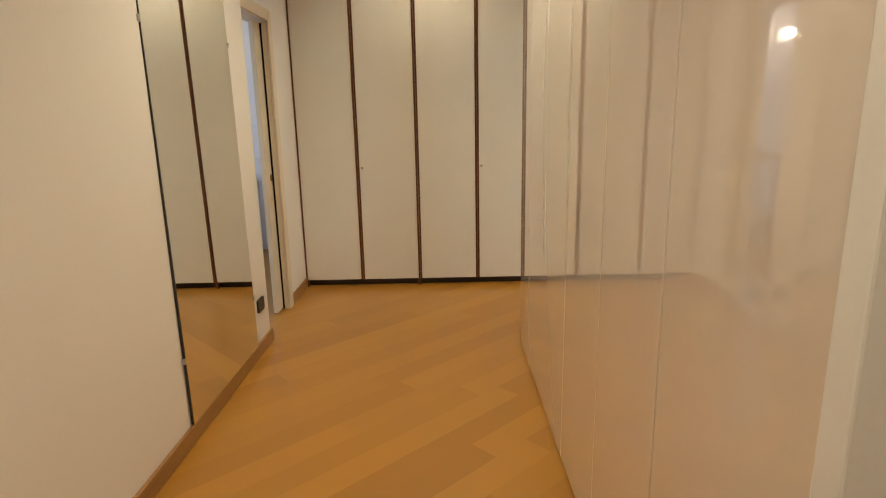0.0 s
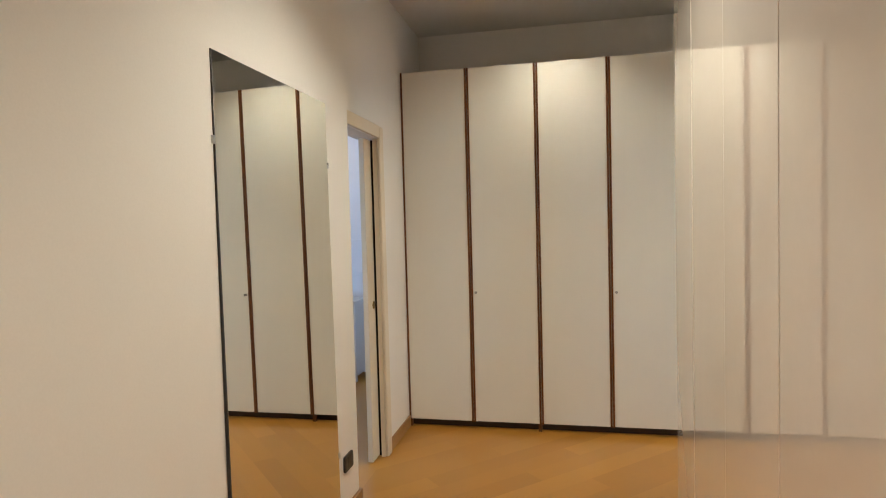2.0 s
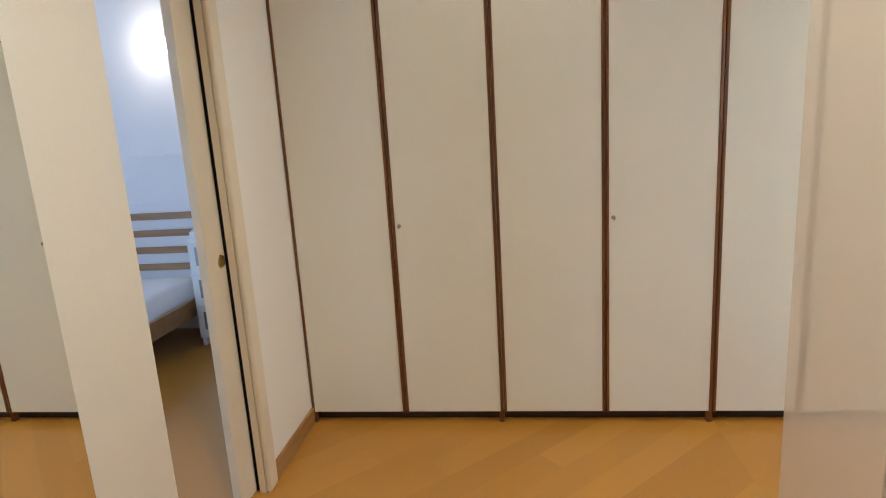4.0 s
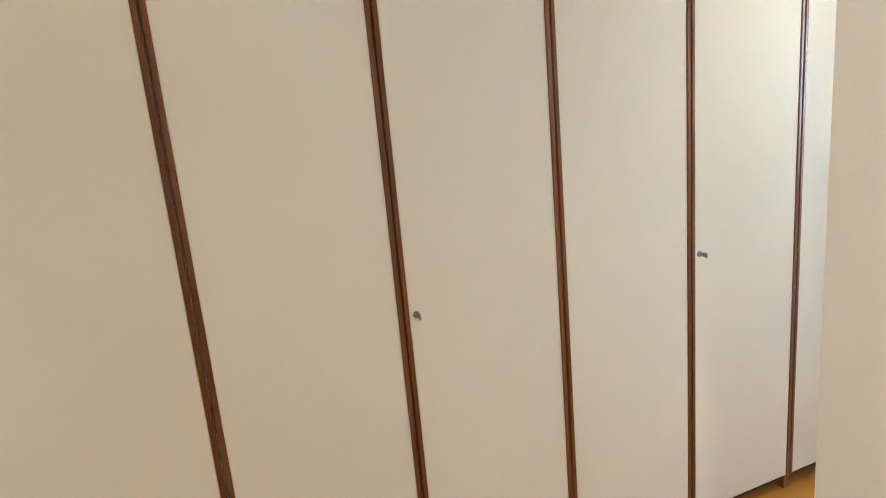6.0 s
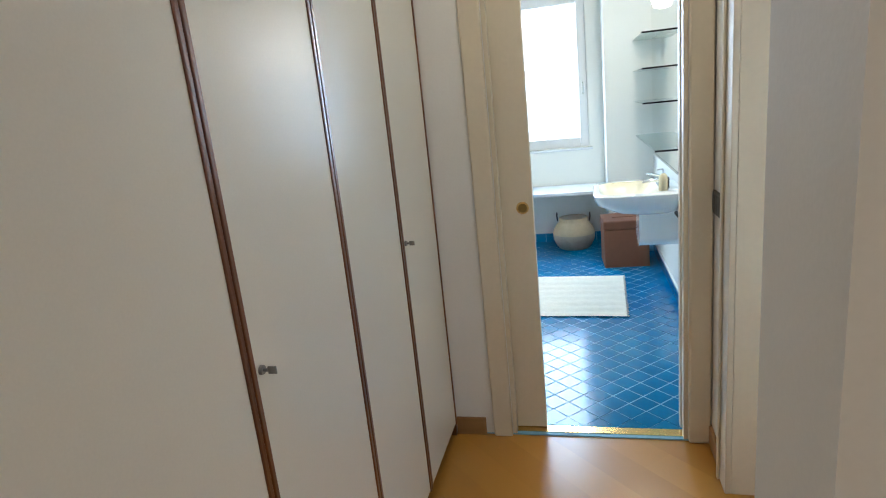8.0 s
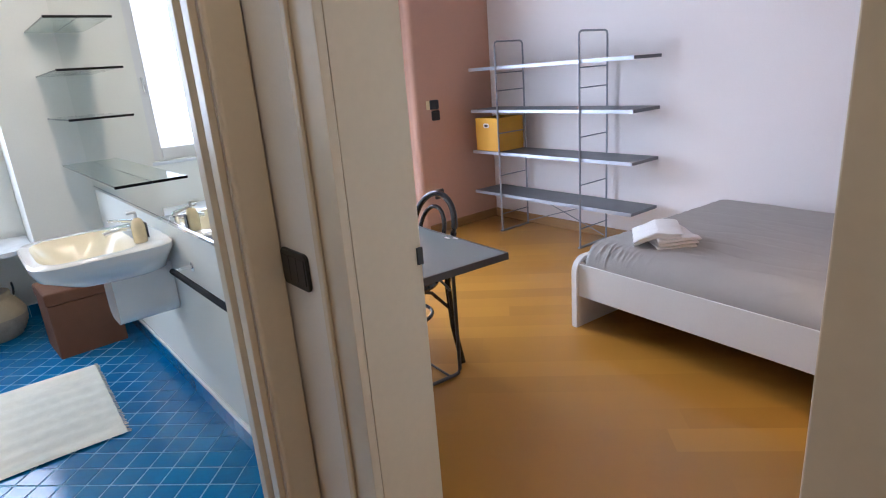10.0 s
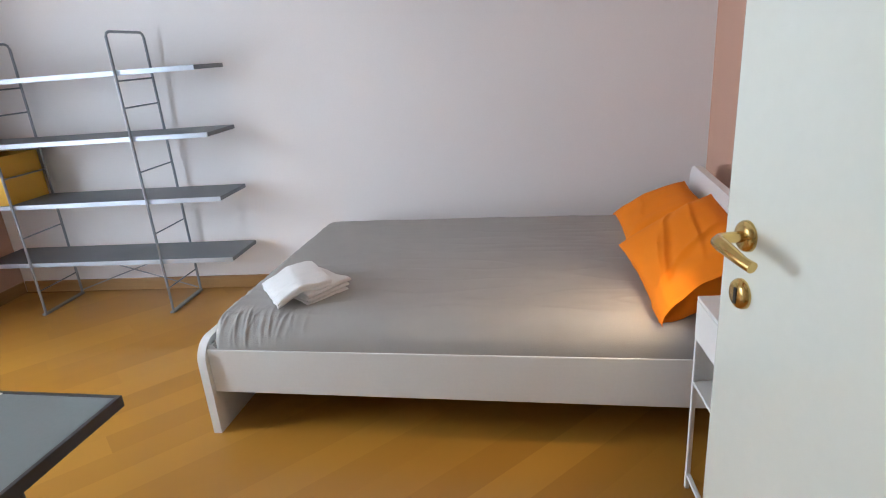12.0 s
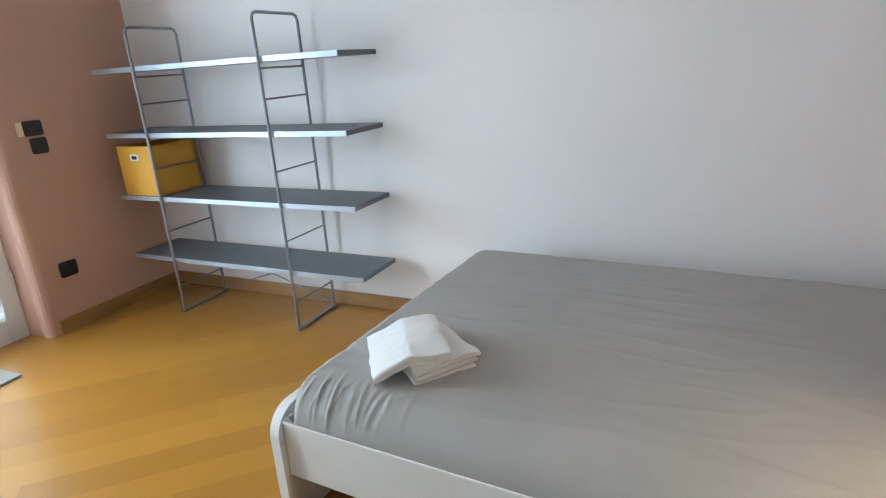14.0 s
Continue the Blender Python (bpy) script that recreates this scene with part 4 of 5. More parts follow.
def bentwood(m):
    """A bentwood chair: hoop back with inner loop, round seat, ring stretcher and splayed legs. It faces +y."""
    c = thing("chair", "black bentwood chair with a hoop back pushed under the grey table", "chair", group="chairs at the table")
    c.matrix_world = m
    q = bmesh.new()
    lathe(q, 0, 0, [(0.165, 0.432), (0.198, 0.436), (0.205, 0.45), (0.198, 0.463), (0.17, 0.466), (0.15, 0.458)], 36)
    part("seat", q, BLACKW, c, "round black seat", True)
    q = bmesh.new()
    hoop = []
    for k in range(25):
        a = math.pi * k / 24
        hoop.append((0.168 * math.cos(a), -0.235 - 0.05 * math.sin(a), 0.68 + 0.165 * math.sin(a)))
    left = [(0.205, -0.205, 0.0), (0.175, -0.185, 0.2), (0.165, -0.175, 0.43), (0.168, -0.20, 0.56)]
    right = [(-x, y, z) for x, y, z in left[::-1]]
    tube(q, left + hoop + right, 0.0155, 12)
    part("back_hoop", q, BLACKW, c, "bent black back hoop running down into the rear legs", True)
    q = bmesh.new()
    inner = [(0.09, -0.185, 0.46), (0.099, -0.20, 0.60)] + [(0.100 * math.cos(math.pi * k / 16), -0.225 - 0.035 * math.sin(math.pi * k / 16), 0.665 + 0.118 * math.sin(math.pi * k / 16)) for k in range(17)] + [(-0.099, -0.20, 0.60), (-0.09, -0.185, 0.46)]
    tube(q, inner, 0.011, 10)
    part("inner_loop", q, BLACKW, c, "bent inner loop", True)
    for s in (1, -1):
        q = bmesh.new()
        tube(q, [(s * 0.14, 0.13, 0.44), (s * 0.155, 0.16, 0.25), (s * 0.185, 0.20, 0.0)], [0.0175, 0.016, 0.0125], 12)
        part("leg", q, BLACKW, c, "", True)
    q = bmesh.new()
    tube(q, [(0.152 * math.cos(t * math.pi / 14), 0.152 * math.sin(t * math.pi / 14), 0.27) for t in range(28)], 0.0095, 8, closed=True)
    part("ring_stretcher", q, BLACKW, c, "", True)
    for s in (1, -1):
        q = bmesh.new()
        tube(q, [(s * 0.165, -0.175, 0.30), (s * 0.145, -0.09, 0.40), (s * 0.12, 0.0, 0.425), (s * 0.145, 0.09, 0.40), (s * 0.158, 0.165, 0.26)], 0.009, 8)
        part("side_bow", q, BLACKW, c, "", True)
    return c


ch = bentwood(pose(4.955, -2.10, 0, 0, 0, -3))
copy_thing(ch, pose(5.57, -2.21, 0, 0, 0, -8))

# ---- bedroom: french window with curtain ----
fw = thing("window_1", "tall white french window with a sheer white curtain", "window", kind="structure")
XW = 7.0
for ya, yb in ((WY0 + 0.001, WY0 + 0.10), (WY1 - 0.09, WY1), ((WY0 + WY1) / 2 - 0.06, (WY0 + WY1) / 2 + 0.06)):
    part("window_frame", B(XW - 0.03, XW + 0.04, ya, yb, 0.0, WZ, bevel=0.006), WHITE, fw)
for za, zb in ((0.0, 0.14), (WZ - 0.09, WZ)):
    for ya, yb in ((WY0 + 0.101, (WY0 + WY1) / 2 - 0.061), ((WY0 + WY1) / 2 + 0.061, WY1 - 0.091)):
        part("rail", B(XW - 0.03, XW + 0.04, ya, yb, za, zb, bevel=0.006), WHITE, fw)
for ya, yb in ((WY0 + 0.101, (WY0 + WY1) / 2 - 0.061), ((WY0 + WY1) / 2 + 0.061, WY1 - 0.091)):
    gp = part("pane", B(XW, XW + 0.006, ya, yb, 0.141, WZ - 0.091), GLASSW, fw)
    gp.visible_shadow = False
for zz in (0.35, 1.2, 2.1):
    q = bmesh.new()
    cyl(q, XW - 0.036, WY0 + 0.012, zz - 0.05, zz + 0.05, 0.008, 12)
    part("hinge", q, WHITE, fw, "", True)


def sheer(y0, y1, z0, z1, x, folds, depth):
    bm = bmesh.new()
    n = folds * 10
    top, bot = [], []
    for i in range(n + 1):
        t = i / n
        w = depth * math.sin(2 * math.pi * folds * t) * (0.7 + 0.3 * math.sin(7 * t))
        top.append(bm.verts.new((x + w * 0.8, y0 + (y1 - y0) * t, z1)))
        bot.append(bm.verts.new((x + w * 1.2, y0 + (y1 - y0) * t, z0)))
    for i in range(n):
        bm.faces.new((top[i], top[i + 1], bot[i + 1], bot[i]))
    return bm


for ya, yb in ((WY0 + 0.105, (WY0 + WY1) / 2 - 0.07), ((WY0 + WY1) / 2 + 0.07, WY1 - 0.10)):
    cu = thing("curtain", "sheer white curtain hanging inside the window leaf", "curtain", sheer(ya, yb, 0.16, WZ - 0.08, XW - 0.045, 9, 0.006), CURTAIN, smooth=True)
    cu.visible_shadow = False
thing("doormat", "small flat grey mat in front of the french window", "mat", B(6.50, 6.95, -3.36, -2.45, 0.0, 0.012, bevel=0.005), mat("grey_mat", (0.42, 0.41, 0.39), 0.95, vary=0.08, scale=20, fine=300, bump=0.6))
b = B(13.0, 13.1, -14, 12, -4, 12)
thing("backdrop", "bright overcast distance outside the windows", "backdrop", b, SKYM, kind="structure")

# ---- bathroom ----
MY = -1.21
mb = thing("bathroom_mirror", "large frameless bathroom mirror above the washbasin", "mirror")
part("glass", B(4.3, 6.98, MY + 0.0005, MY + 0.006, 0.905, 2.4), MIRROR, mb)
part("edge_strip", B(4.3, 6.98, MY + 0.0005, MY + 0.012, 0.893, 0.904), CHROME, mb)
for x0, x1, z in ((5.48, 6.86, 1.067), (6.2, 6.99, 1.342), (6.2, 6.99, 1.587), (6.2, 6.99, 1.834)):
    s = thing("glass_shelf", "clear glass shelf with a dark polished end on the mirror", "shelf", group="bathroom glass shelves")
    part("pane", B(x0 + 0.006, x1, MY + 0.007, MY + 0.155, z - 0.008, z, bevel=0.001), GLASSM, s)
    part("end_edge", B(x0, x0 + 0.0055, MY + 0.007, MY + 0.158, z - 0.011, z + 0.001), MATTB, s, "dark end edge")

wb = thing("washbasin", "white wall-hung washbasin with a cream bowl and half pedestal", "washbasin")
bm = bmesh.new()
n = 40
BXc, BYc = 5.58, -0.94


def ring(rx, ry, z, power, dy=0.0):
    o = []
    for k in range(n):
        a = 2 * math.pi * k / n
        cx, sy = math.cos(a), math.sin(a)
        p = power
        o.append(bm.verts.new((BXc + rx * math.copysign(abs(cx) ** (2 / p), cx), BYc + dy + ry * math.copysign(abs(sy) ** (2 / p), sy), z)))
    return o


rings = [ring(0.10, 0.10, 0.66, 3, -0.10), ring(0.22, 0.20, 0.70, 4, -0.05), ring(0.285, 0.255, 0.76, 5), ring(0.305, 0.268, 0.80, 6), ring(0.308, 0.27, 0.822, 6), ring(0.298, 0.262, 0.83, 6)]
for a, c in zip(rings, rings[1:]):
    for k in range(n):
        bm.faces.new((a[k], a[(k + 1) % n], c[(k + 1) % n], c[k]))
bm.faces.new(rings[0][::-1])
inn = ring(0.262, 0.185, 0.829, 4.5, 0.045)
for k in range(n):
    bm.faces.new((rings[-1][k], rings[-1][(k + 1) % n], inn[(k + 1) % n], inn[k]))
part("body", bm, CERAM, wb, "", True)
bm = bmesh.new()
rings = [ring(0.262, 0.185, 0.8285, 4.5, 0.045), ring(0.245, 0.17, 0.80, 4, 0.045), ring(0.19, 0.13, 0.735, 3, 0.04), ring(0.06, 0.05, 0.715, 2, 0.03), ring(0.01, 0.01, 0.712, 2, 0.03)]
for a, c in zip(rings, rings[1:]):
    for k in range(n):
        bm.faces.new((a[k], a[(k + 1) % n], c[(k + 1) % n], c[k]))
bm.faces.new(rings[-1])
part("bowl", bm, CREAMC, wb, "cream glazed bowl", True)
q = bmesh.new()
prism(q, rounded(5.47, 5.69, 0.45, 0.70, 0.06, corners=(0, 0, 1, 1)), "y", -1.205, -0.95)
part("half_pedestal", bev(q, 0.02), CERAM, wb, "white ceramic half pedestal", True)

fa = thing("tap", "chrome single-lever tap on the washbasin", "tap")
q = bmesh.new()
cyl(q, BXc, -1.12, 0.829, 0.875, 0.021, 18)
part("body", q, CHROME, fa, "", True)
q = bmesh.new()
tube(q, [(BXc, -1.115, 0.862), (BXc, -1.06, 0.868), (BXc, -1.01, 0.862), (BXc, -0.985, 0.852)], [0.015, 0.014, 0.012, 0.011], 12)
part("spout", q, CHROME, fa, "", True)
q = bmesh.new()
tube(q, [(BXc, -1.12, 0.876), (BXc, -1.115, 0.888), (BXc, -1.05, 0.905), (BXc, -1.01, 0.912)], [0.017, 0.013, 0.007, 0.006], 10)
part("lever", q, CHROME, fa, "", True)
sd = thing("soap_dispenser", "cream soap bottle with a pump beside the tap", "soap bottle")
q = bmesh.new()
lathe(q, 5.40, -1.09, [(0.026, 0.8295), (0.028, 0.835), (0.028, 0.90), (0.022, 0.925), (0.010, 0.935)], 20)
part("bottle", q, SOAP, sd, "", True)
# added black panel, stand-in for a dark object showing in the mirror
part("back_label", B(5.382, 5.418, -1.1225, -1.1185, 0.845, 0.91), BLACK, sd, "black panel standing in for a dark object in the mirror")
q = bmesh.new()
cyl(q, 5.40, -1.09, 0.936, 0.962, 0.006, 10)
tube(q, [(5.40, -1.09, 0.962), (5.40, -1.055, 0.960)], 0.006, 8)
part("pump", q, WHITE, sd, "", True)
tr = thing("towel_rail", "chrome towel rail with a dark bar under the mirror", "towel rail")
q = bmesh.new()
tube(q, [(5.16, MY + 0.08, 0.735), (4.42, MY + 0.08, 0.735)], 0.012, 12)
part("bar", q, MATTB, tr, "dark bar", True)
for xx in (5.15, 4.43):
    q = bmesh.new()
    tube(q, [(xx, MY + 0.001, 0.735), (xx, MY + 0.08, 0.735)], 0.007, 10)
    tube(q, [(xx, MY + 0.001, 0.735), (xx, MY + 0.006, 0.735)], 0.02, 16)
    part("bracket", q, CHROME, tr, "", True)

# bench under the window
bn = thing("bench", "white marble bench slab under the bathroom window", "bench")
part("slab", B(7.0, BX - 0.001, -0.815, 0.895, 0.555, 0.585, bevel=0.004), MARBLE, bn)
part("support", B(7.16, BX - 0.001, 0.3, 0.4, 0.0, 0.554), BATHW, bn)
bw = thing("window_2", "tall white bathroom window with frosted bright panes", "window", kind="structure")
for ya, yb in ((-0.68, -0.60), (0.04, 0.12)):
    part("window_frame", B(BX + 0.06, BX + 0.13, ya, yb, 0.94, 2.35, bevel=0.006), WHITE, bw)
for za, zb in ((0.94, 1.03), (2.27, 2.35)):
    part("window_frame", B(BX + 0.06, BX + 0.13, -0.599, 0.039, za, zb, bevel=0.006), WHITE, bw)
gp = part("pane", B(BX + 0.09, BX + 0.096, -0.599, 0.039, 1.031, 2.269), GLASSW, bw)
gp.visible_shadow = False
part("window_sill", B(BX - 0.03, BX + 0.055, -0.71, 0.15, 0.915, 0.9395, bevel=0.004), MARBLE, bw, "white marble sill")
q = bmesh.new()
tube(q, [(BX + 0.055, -0.64, 1.55), (BX + 0.03, -0.64, 1.55), (BX + 0.03, -0.64, 1.44)], 0.008, 10)
part("handle", q, CHROME, bw, "", True)

# basket, box and rug
bk = thing("basket", "round grey seagrass basket with a tan woven cuff", "basket")
q = bmesh.new()
prof = []
for k in range(25):
    t = k / 24
    prof.append((0.13 + 0.065 * math.sin(math.pi * min(1, t * 1.15)) ** 0.8 + (0.003 if k % 2 else 0), 0.004 + 0.30 * t))
lathe(q, 7.24, -0.50, prof, 40)
part("body", q, WICKER, bk, "", True)
q = bmesh.new()
lathe(q, 7.24, -0.50, [(r + 0.005, z) for r, z in prof[12:]] + [(prof[-1][0] - 0.004, prof[-1][1] + 0.004), (prof[-1][0] - 0.008, prof[-1][1] - 0.03)], 40)
part("cuff", q, TANF, bk, "tan woven cuff folded over the rim", True)
for s in (1, -1):
    q = bmesh.new()
    tube(q, [(7.24 + s * 0.02, -0.50 + s * 0.15, 0.27)] + [(7.24 + s * 0.03 + 0.05 * math.cos(math.pi * k / 8), -0.50 + s * 0.155, 0.30 + 0.05 * math.sin(math.pi * k / 8)) for k in range(9)], 0.006, 8)
    part("handle", q, BLACK, bk, "dark cord handle", True)
bo = thing("storage_pouffe", "brown fabric storage box with a lid in front of the basin", "storage box")
bo.matrix_world = pose(6.68, -0.93, 0, 0, 0, 3)
part("body", B(-0.17, 0.17, -0.18, 0.18, 0.0, 0.33, bevel=0.008), BROWNF, bo)
part("lid", B(-0.175, 0.175, -0.185, 0.185, 0.331, 0.405, bevel=0.012), BROWNF, bo)
part("strap", B(-0.03, 0.03, -0.1, 0.1, 0.4055, 0.412, bevel=0.003), BROWNF, bo)

rg = thing("bath_rug", "cream woven cotton bath rug with fringed ends on blue tiles", "rug")
rg.matrix_world = pose(5.83, -0.42, 0.0092, 0, 0, -2)
bm = bmesh.new()
nx, ny = 44, 40
rows = [[bm.verts.new((-0.45 + 0.9 * i / nx, -0.45 + 0.9 * j / ny, 0.006 + 0.004 * math.sin(i * 1.1) + 0.006 * abs(noise.noise((i * 0.09, j * 0.05, 2))))) for j in range(ny + 1)] for i in range(nx + 1)]
for i in range(nx):
    for j in range(ny):
        bm.faces.new((rows[i][j], rows[i + 1][j], rows[i + 1][j + 1], rows[i][j + 1]))
part("weave", bm, RUGM, rg, "", True)
bm = bmesh.new()
for s in (1, -1):
    for i in range(60):
        x = -0.445 + 0.89 * i / 59
        tube(bm, [(x, s * 0.45, 0.007), (x + random.uniform(-0.008, 0.008), s * (0.462 + random.uniform(0, 0.006)), 0.003)], 0.0025, 5)
tagged(part("fringe", bm, RUGM, rg), kind="stuff")
# wall lamp over the mirror
wl = thing("wall_lamp", "white wall lamp over the bathroom mirror, lit", "lamp")
q = bmesh.new()
tube(q, [(5.53, MY + 0.007, 1.98), (5.53, MY + 0.06, 1.98)], 0.012, 12)
part("arm", q, CHROME, wl, "", True)
q = bmesh.new()
lathe(q, 5.53, MY + 0.10, [(0.02, 1.90), (0.05, 1.91), (0.062, 1.95), (0.058, 2.0), (0.03, 2.03)], 24)
part("globe", q, LITC, wl, "glowing white globe", True)
lamp("wall_lamp_light", "POINT", 46, (1.0, 0.87, 0.66), pose(5.53, MY + 0.2, 1.96), size=0.06)

# ---- neighbouring bedroom ----
pb = thing("pine_bed", "pine bed with a slatted headboard and white linen", "bed")
part("side_rail", B(-1.32, -1.29, -0.45, 1.5, 0.21, 0.335, bevel=0.003), PINE, pb)
part("side_rail", B(-2.74, -2.71, -0.45, 1.5, 0.21, 0.335, bevel=0.003), PINE, pb)
part("headboard_brace", B(-2.26, -2.20, 1.5225, 1.5315, 0.40, 0.95, bevel=0.002), PINE, pb)
for z in (0.53, 0.665, 0.80, 0.935):
    part("headboard_slat", B(-2.72, -1.3, 1.50, 1.522, z - 0.03, z + 0.022, bevel=0.003), PINE, pb)
for xx in (-2.76, -1.33):
    part("post", B(xx, xx + 0.06, 1.485, 1.531, 0.0, 1.0, bevel=0.004), PINE, pb)
    part("post", B(xx, xx + 0.06, -0.5, -0.45, 0.0, 0.45, bevel=0.004), PINE, pb)
part("footboard", B(-2.7, -1.33, -0.49, -0.465, 0.2, 0.42, bevel=0.003), PINE, pb)
part("slat_base", B(-2.70, -1.325, -0.44, 1.48, 0.24, 0.27), PINE, pb)
thing("mattress", "mattress with a rumpled white sheet on the pine bed", "mattress", cloth_box(-2.70, -1.33, -0.44, 1.47, 0.30, 0.46, 0.08, 40, 50, 0.014, 8.0), LINEN, smooth=True)
thing("pillow", "blue cotton pillow lying on white linen", "pillow", cloth_box(-2.2, -1.58, 0.62, 0.95, 0.47, 0.55, 0.12, 20, 20, 0.01, 3.0), BLUEF, smooth=True)
dr = thing("drawer_unit", "narrow white drawer unit beside the pine bed", "drawers")
part("body", B(-1.24, -0.84, 1.14, 1.53, 0.06, 0.80, bevel=0.003), WHITE, dr)
for z in (0.09, 0.33, 0.57):
    dd = part("drawer", B(-1.225, -0.855, 1.126, 1.139, z, z + 0.215, bevel=0.003), WHITE, dr)
    part("inset", B(-1.18, -0.90, 1.1225, 1.1258, z + 0.04, z + 0.175, bevel=0.001), GREYM, dd)
for xx in (-1.23, -0.88):
    part("leg", B(xx, xx + 0.03, 1.15, 1.18, 0.0, 0.059), WHITE, dr)
thing("folded_cloth", "white folded cloth on the drawer unit", "cloth", cloth_box(-1.22, -0.95, 1.16, 1.40, 0.85, 0.88, 0.05, 14, 14, 0.006, 6.0), LINEN, smooth=True)
wl2 = thing("wall_lamp", "small white wall lamp in the neighbouring bedroom, lit", "lamp")
q = bmesh.new()
lathe(q, -1.45, 1.53, [(0.03, 2.12), (0.05, 2.14), (0.05, 2.24), (0.03, 2.26)], 20)
part("shade", q, LITC, wl2, "glowing white shade", True)
q = B(-1.48, -1.42, 1.575, 1.5995, 2.15, 2.23, bevel=0.004)
part("bracket", q, WHITE, wl2)
lamp("neighbour_lamp_light", "POINT", 5, (1.0, 0.88, 0.7), pose(-1.45, 1.44, 2.2), size=0.05)


# ---- floors: planks and tiles ----
def clip(poly, x0, x1, y0, y1):
    """A convex outline cut by a rectangle."""
    for ax, lim, s in ((0, x0, 1), (0, x1, -1), (1, y0, 1), (1, y1, -1)):
        o = []
        for i, p in enumerate(poly):
            r = poly[i - 1]
            dp, dq = s * (p[ax] - lim), s * (r[ax] - lim)
            if dp * dq < 0:
                t = dq / (dq - dp)
                o.append((r[0] + t * (p[0] - r[0]), r[1] + t * (p[1] - r[1])))
            if dp >= 0:
                o.append(p)
        poly = o
        if len(poly) < 3:
            return []
    return poly


def area(p):
    return abs(sum(p[i - 1][0] * p[i][1] - p[i][0] * p[i - 1][1] for i in range(len(p)))) / 2


def slab(bm, poly, cx, cy, z0, z1, ang, inset=0.0):
    """A plank from an outline, in its own axes round (cx, cy)."""
    ca, sa = math.cos(-ang), math.sin(-ang)
    pts = [((x - cx) * ca - (y - cy) * sa, (x - cx) * sa + (y - cy) * ca) for x, y in poly]
    lo = [bm.verts.new((x, y, z0)) for x, y in pts]
    hi = [bm.verts.new((x, y, z1)) for x, y in pts]
    bm.faces.new(lo[::-1])
    bm.faces.new(hi)
    for i in range(len(pts)):
        j = (i + 1) % len(pts)
        bm.faces.new((lo[i], lo[j], hi[j], hi[i]))


floor = shell("floor", B(-3.72, 7.13, -6.52, 1.72, -0.12, -0.012), GAP, "diagonal oak plank floor with a satin finish", "floor")
ROOMS = [(0.0, 2.01, -6.4, 0.1), (2.01, XE, -1.18, 0.1), (2.2, 6.99, -4.6, -1.18), (-3.6, -0.0, -3.4, 1.6)]
ANG = radians(44)
PW, PL = 0.145, 1.5
rest = bmesh.new()
rnd = random.Random(7)
for r in range(-60, 90):
    shift = rnd.uniform(0, PL)
    for c in range(-8, 9):
        u0, v0 = c * PL + shift, r * PW
        u1, v1 = u0 + PL, v0 + PW
        quad = []
        for u, v in ((u0, v0), (u1, v0), (u1, v1), (u0, v1)):
            quad.append((u * math.cos(ANG) - v * math.sin(ANG), u * math.sin(ANG) + v * math.cos(ANG)))
        for k, rm in enumerate(ROOMS):
            poly = clip(quad, *rm)
            if len(poly) < 3 or area(poly) < 0.0002:
                continue
            cx, cy = sum(p[0] for p in poly) / len(poly), sum(p[1] for p in poly) / len(poly)
            if k == 3 or cy < -5.2:
                slab(rest, poly, 0, 0, -0.0118, 0.0, 0.0)
                continue
            bm = bmesh.new()
            slab(bm, poly, cx, cy, -0.0118, 0.0, ANG)
            me = finish("plank", bm, OAK)
            ob = new("plank", me)
            ob.parent = floor
            ob.location, ob.rotation_euler = (cx, cy, 0), (0, 0, ANG)
ob = part("planks", rest, OAK, floor)
tagged(ob, kind="stuff")

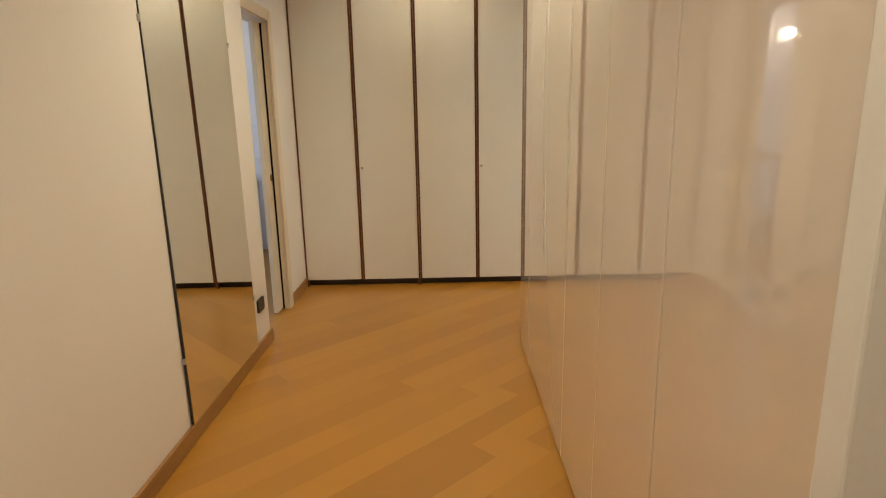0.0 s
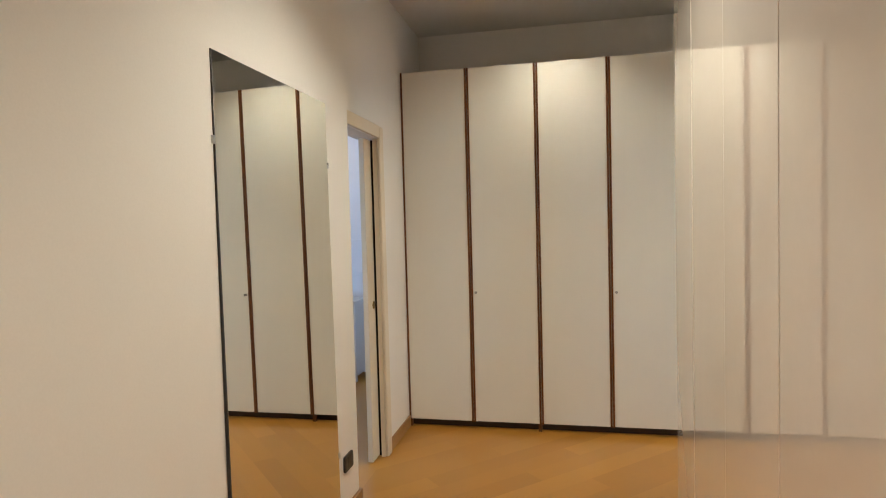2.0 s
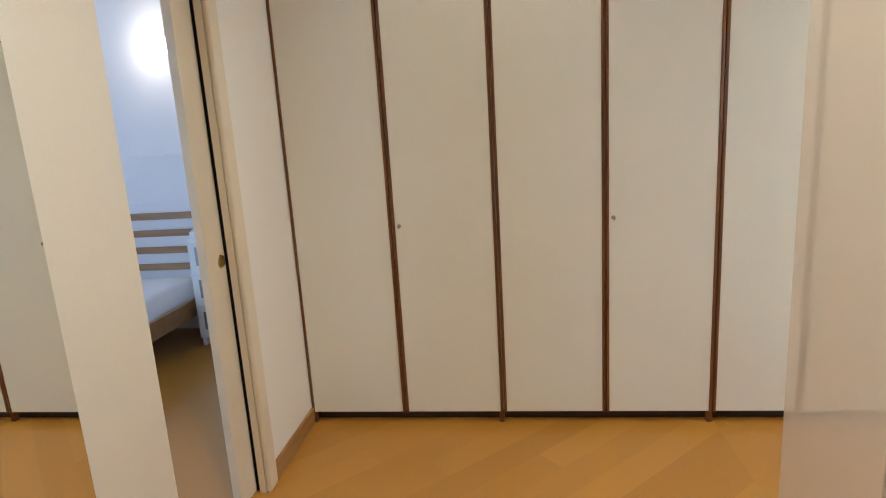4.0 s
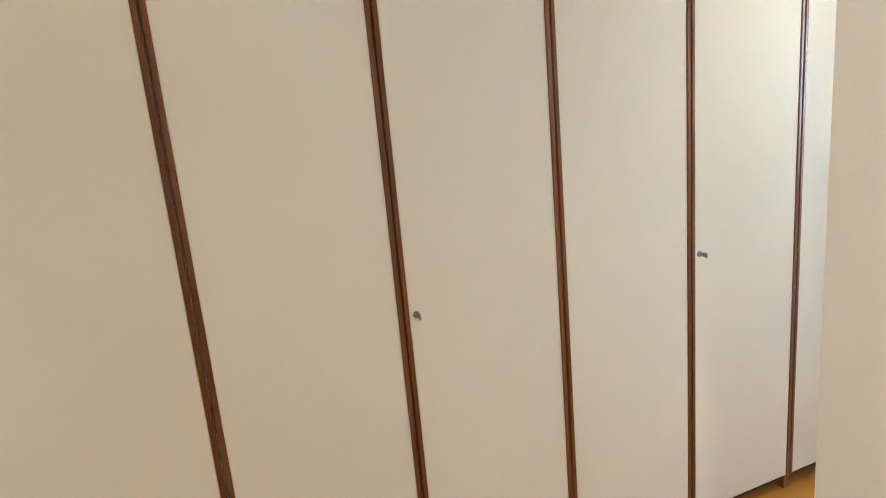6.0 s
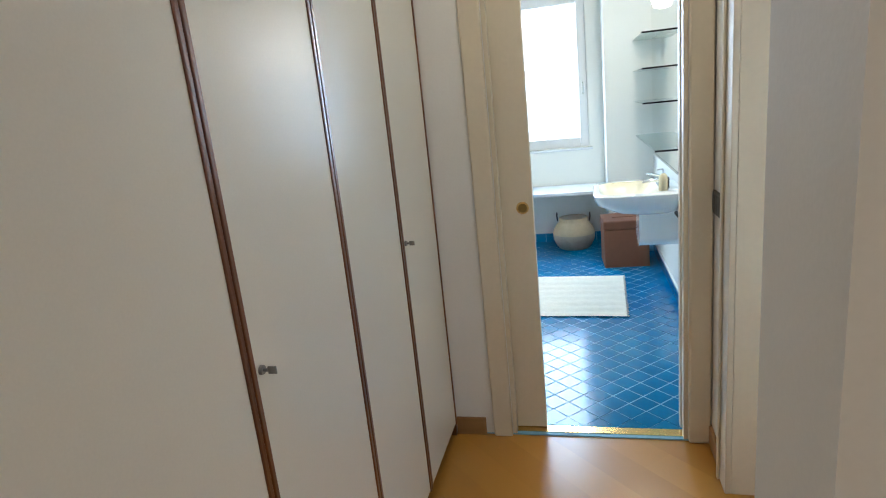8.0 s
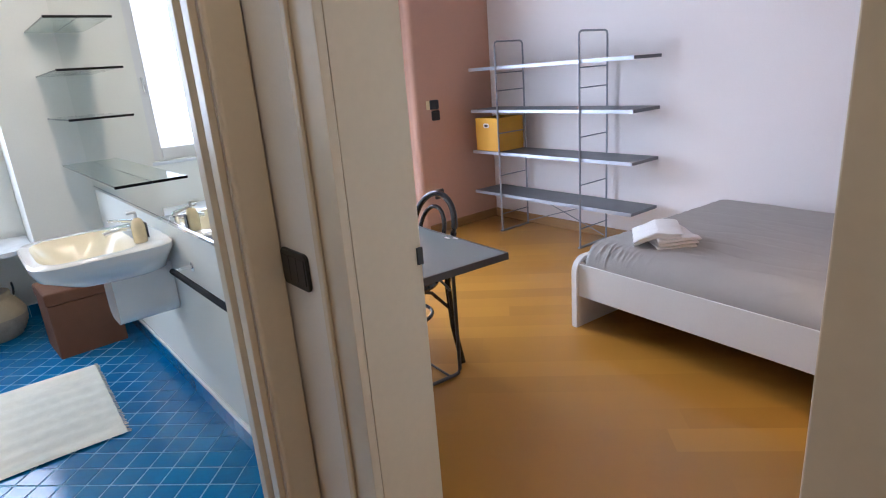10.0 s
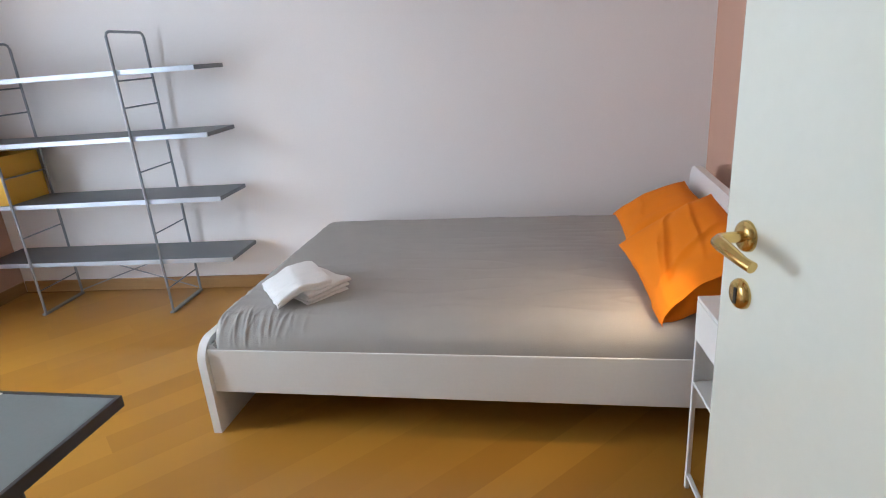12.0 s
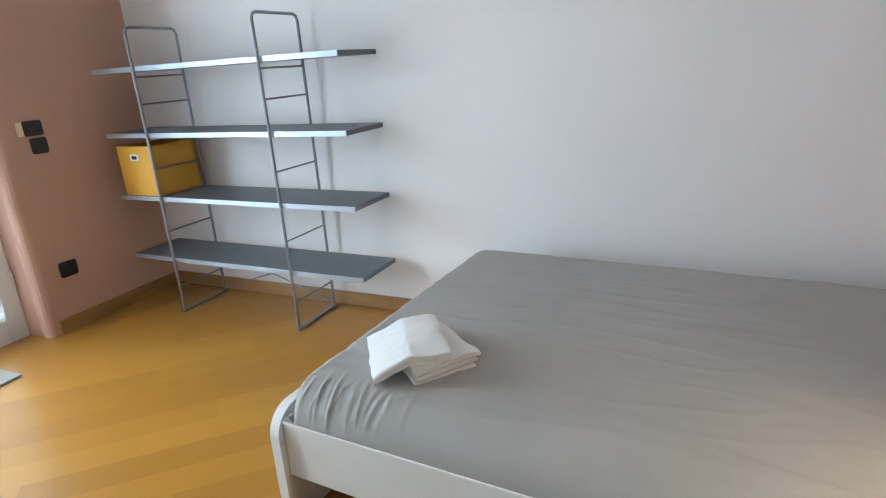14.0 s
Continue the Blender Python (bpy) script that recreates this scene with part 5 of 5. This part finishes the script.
bf = shell("floor_bathroom", B(XE + 0.0, BX, -1.21, 0.9, -0.0119, 0.006), GROUT, "glossy blue glazed tile floor laid diagonally with pale grout", "floor")
shell("threshold", B(XE + 0.02, XE + 0.07, -1.0, -0.27, 0.0062, 0.0092), BRASS, "brass threshold strip in the bathroom doorway", "threshold")
TS = 0.10
quadm = B(-TS / 2 + 0.0036, TS / 2 - 0.0036, -TS / 2 + 0.0036, TS / 2 - 0.0036, 0.0, 0.0022, bevel=0.0012, seg=1)
tile_mesh = finish("tile", quadm, BTILE)
rest = bmesh.new()
cand = []
for i in range(-60, 90):
    for j in range(-60, 90):
        x = (i - j) * TS / math.sqrt(2)
        y = (i + j) * TS / math.sqrt(2)
        x, y = x + XE + 0.5, y - 0.5
        hd = TS / math.sqrt(2)
        if XE + 0.08 + hd < x < BX - hd and -1.2 + hd < y < 0.9 - hd:
            cand.append((x, y))
        elif XE + 0.075 - hd < x < BX + hd and -1.205 - hd < y < 0.9 + hd:
            e = 0.0024
            poly = clip([(x, y - hd + e), (x + hd - e, y), (x, y + hd - e), (x - hd + e, y)], XE + 0.075, BX, -1.2, 0.9)
            if len(poly) > 2 and area(poly) > 0.0002:
                slab(rest, poly, 0, 0, 0.006, 0.0081, 0.0)
cand.sort(key=lambda p: (p[0] - 5.0) ** 2 * 0.5 + (p[1] + 0.8) ** 2)
for x, y in cand[:300]:
    ob = new("tile", tile_mesh)
    ob.parent = bf
    ob.location, ob.rotation_euler = (x, y, 0.006), (0, 0, math.pi / 4)
hd = TS / math.sqrt(2) - 0.005
for x, y in cand[300:]:
    slab(rest, [(x, y - hd), (x + hd, y), (x, y + hd), (x - hd, y)], 0, 0, 0.006, 0.0081, 0.0)
ob = part("tiles", rest, BTILE, bf)
tagged(ob, kind="stuff")
# blue tiled skirting with a white cap
sk = shell("baseboard_bathroom", B(4.3, 7.0, MY, MY + 0.004, 0.006, 0.095), GROUT, "blue tiled skirting under the white bathroom wall", "skirting")
skm = finish("tile", B(-TS / 2 + 0.002, TS / 2 - 0.002, 0.0, 0.006, -0.043, 0.043, bevel=0.001, seg=1), BTILE)
for i in range(27):
    ob = new("tile", skm)
    ob.parent = sk
    ob.location = (4.35 + i * TS, MY + 0.0042, 0.05)
shell("trim_bathroom", B(4.3, 6.99, MY + 0.0002, MY + 0.016, 0.0965, 0.118, bevel=0.004), CERAM, "white cap strip above the blue tiled skirting", "trim")
sk2 = shell("baseboard_bathroom_duct", B(6.996, 7.0, -1.2, -0.82, 0.006, 0.095), GROUT, "blue tiled skirting on the pipe duct", "skirting")
skm2 = finish("tile", B(-0.006, 0.0, -TS / 2 + 0.002, TS / 2 - 0.002, -0.043, 0.043, bevel=0.001, seg=1), BTILE)
for i in range(3):
    ob = new("tile", skm2)
    ob.parent = sk2
    ob.location = (6.9958, -0.88 - i * TS, 0.05)
sk3 = shell("baseboard_bathroom_window", B(BX - 0.004, BX, -0.82, 0.9, 0.006, 0.095), GROUT, "blue tiled skirting under the bench", "skirting")
for i in range(17):
    ob = new("tile", skm2)
    ob.parent = sk3
    ob.location = (BX - 0.0042, -0.765 + i * TS, 0.05)
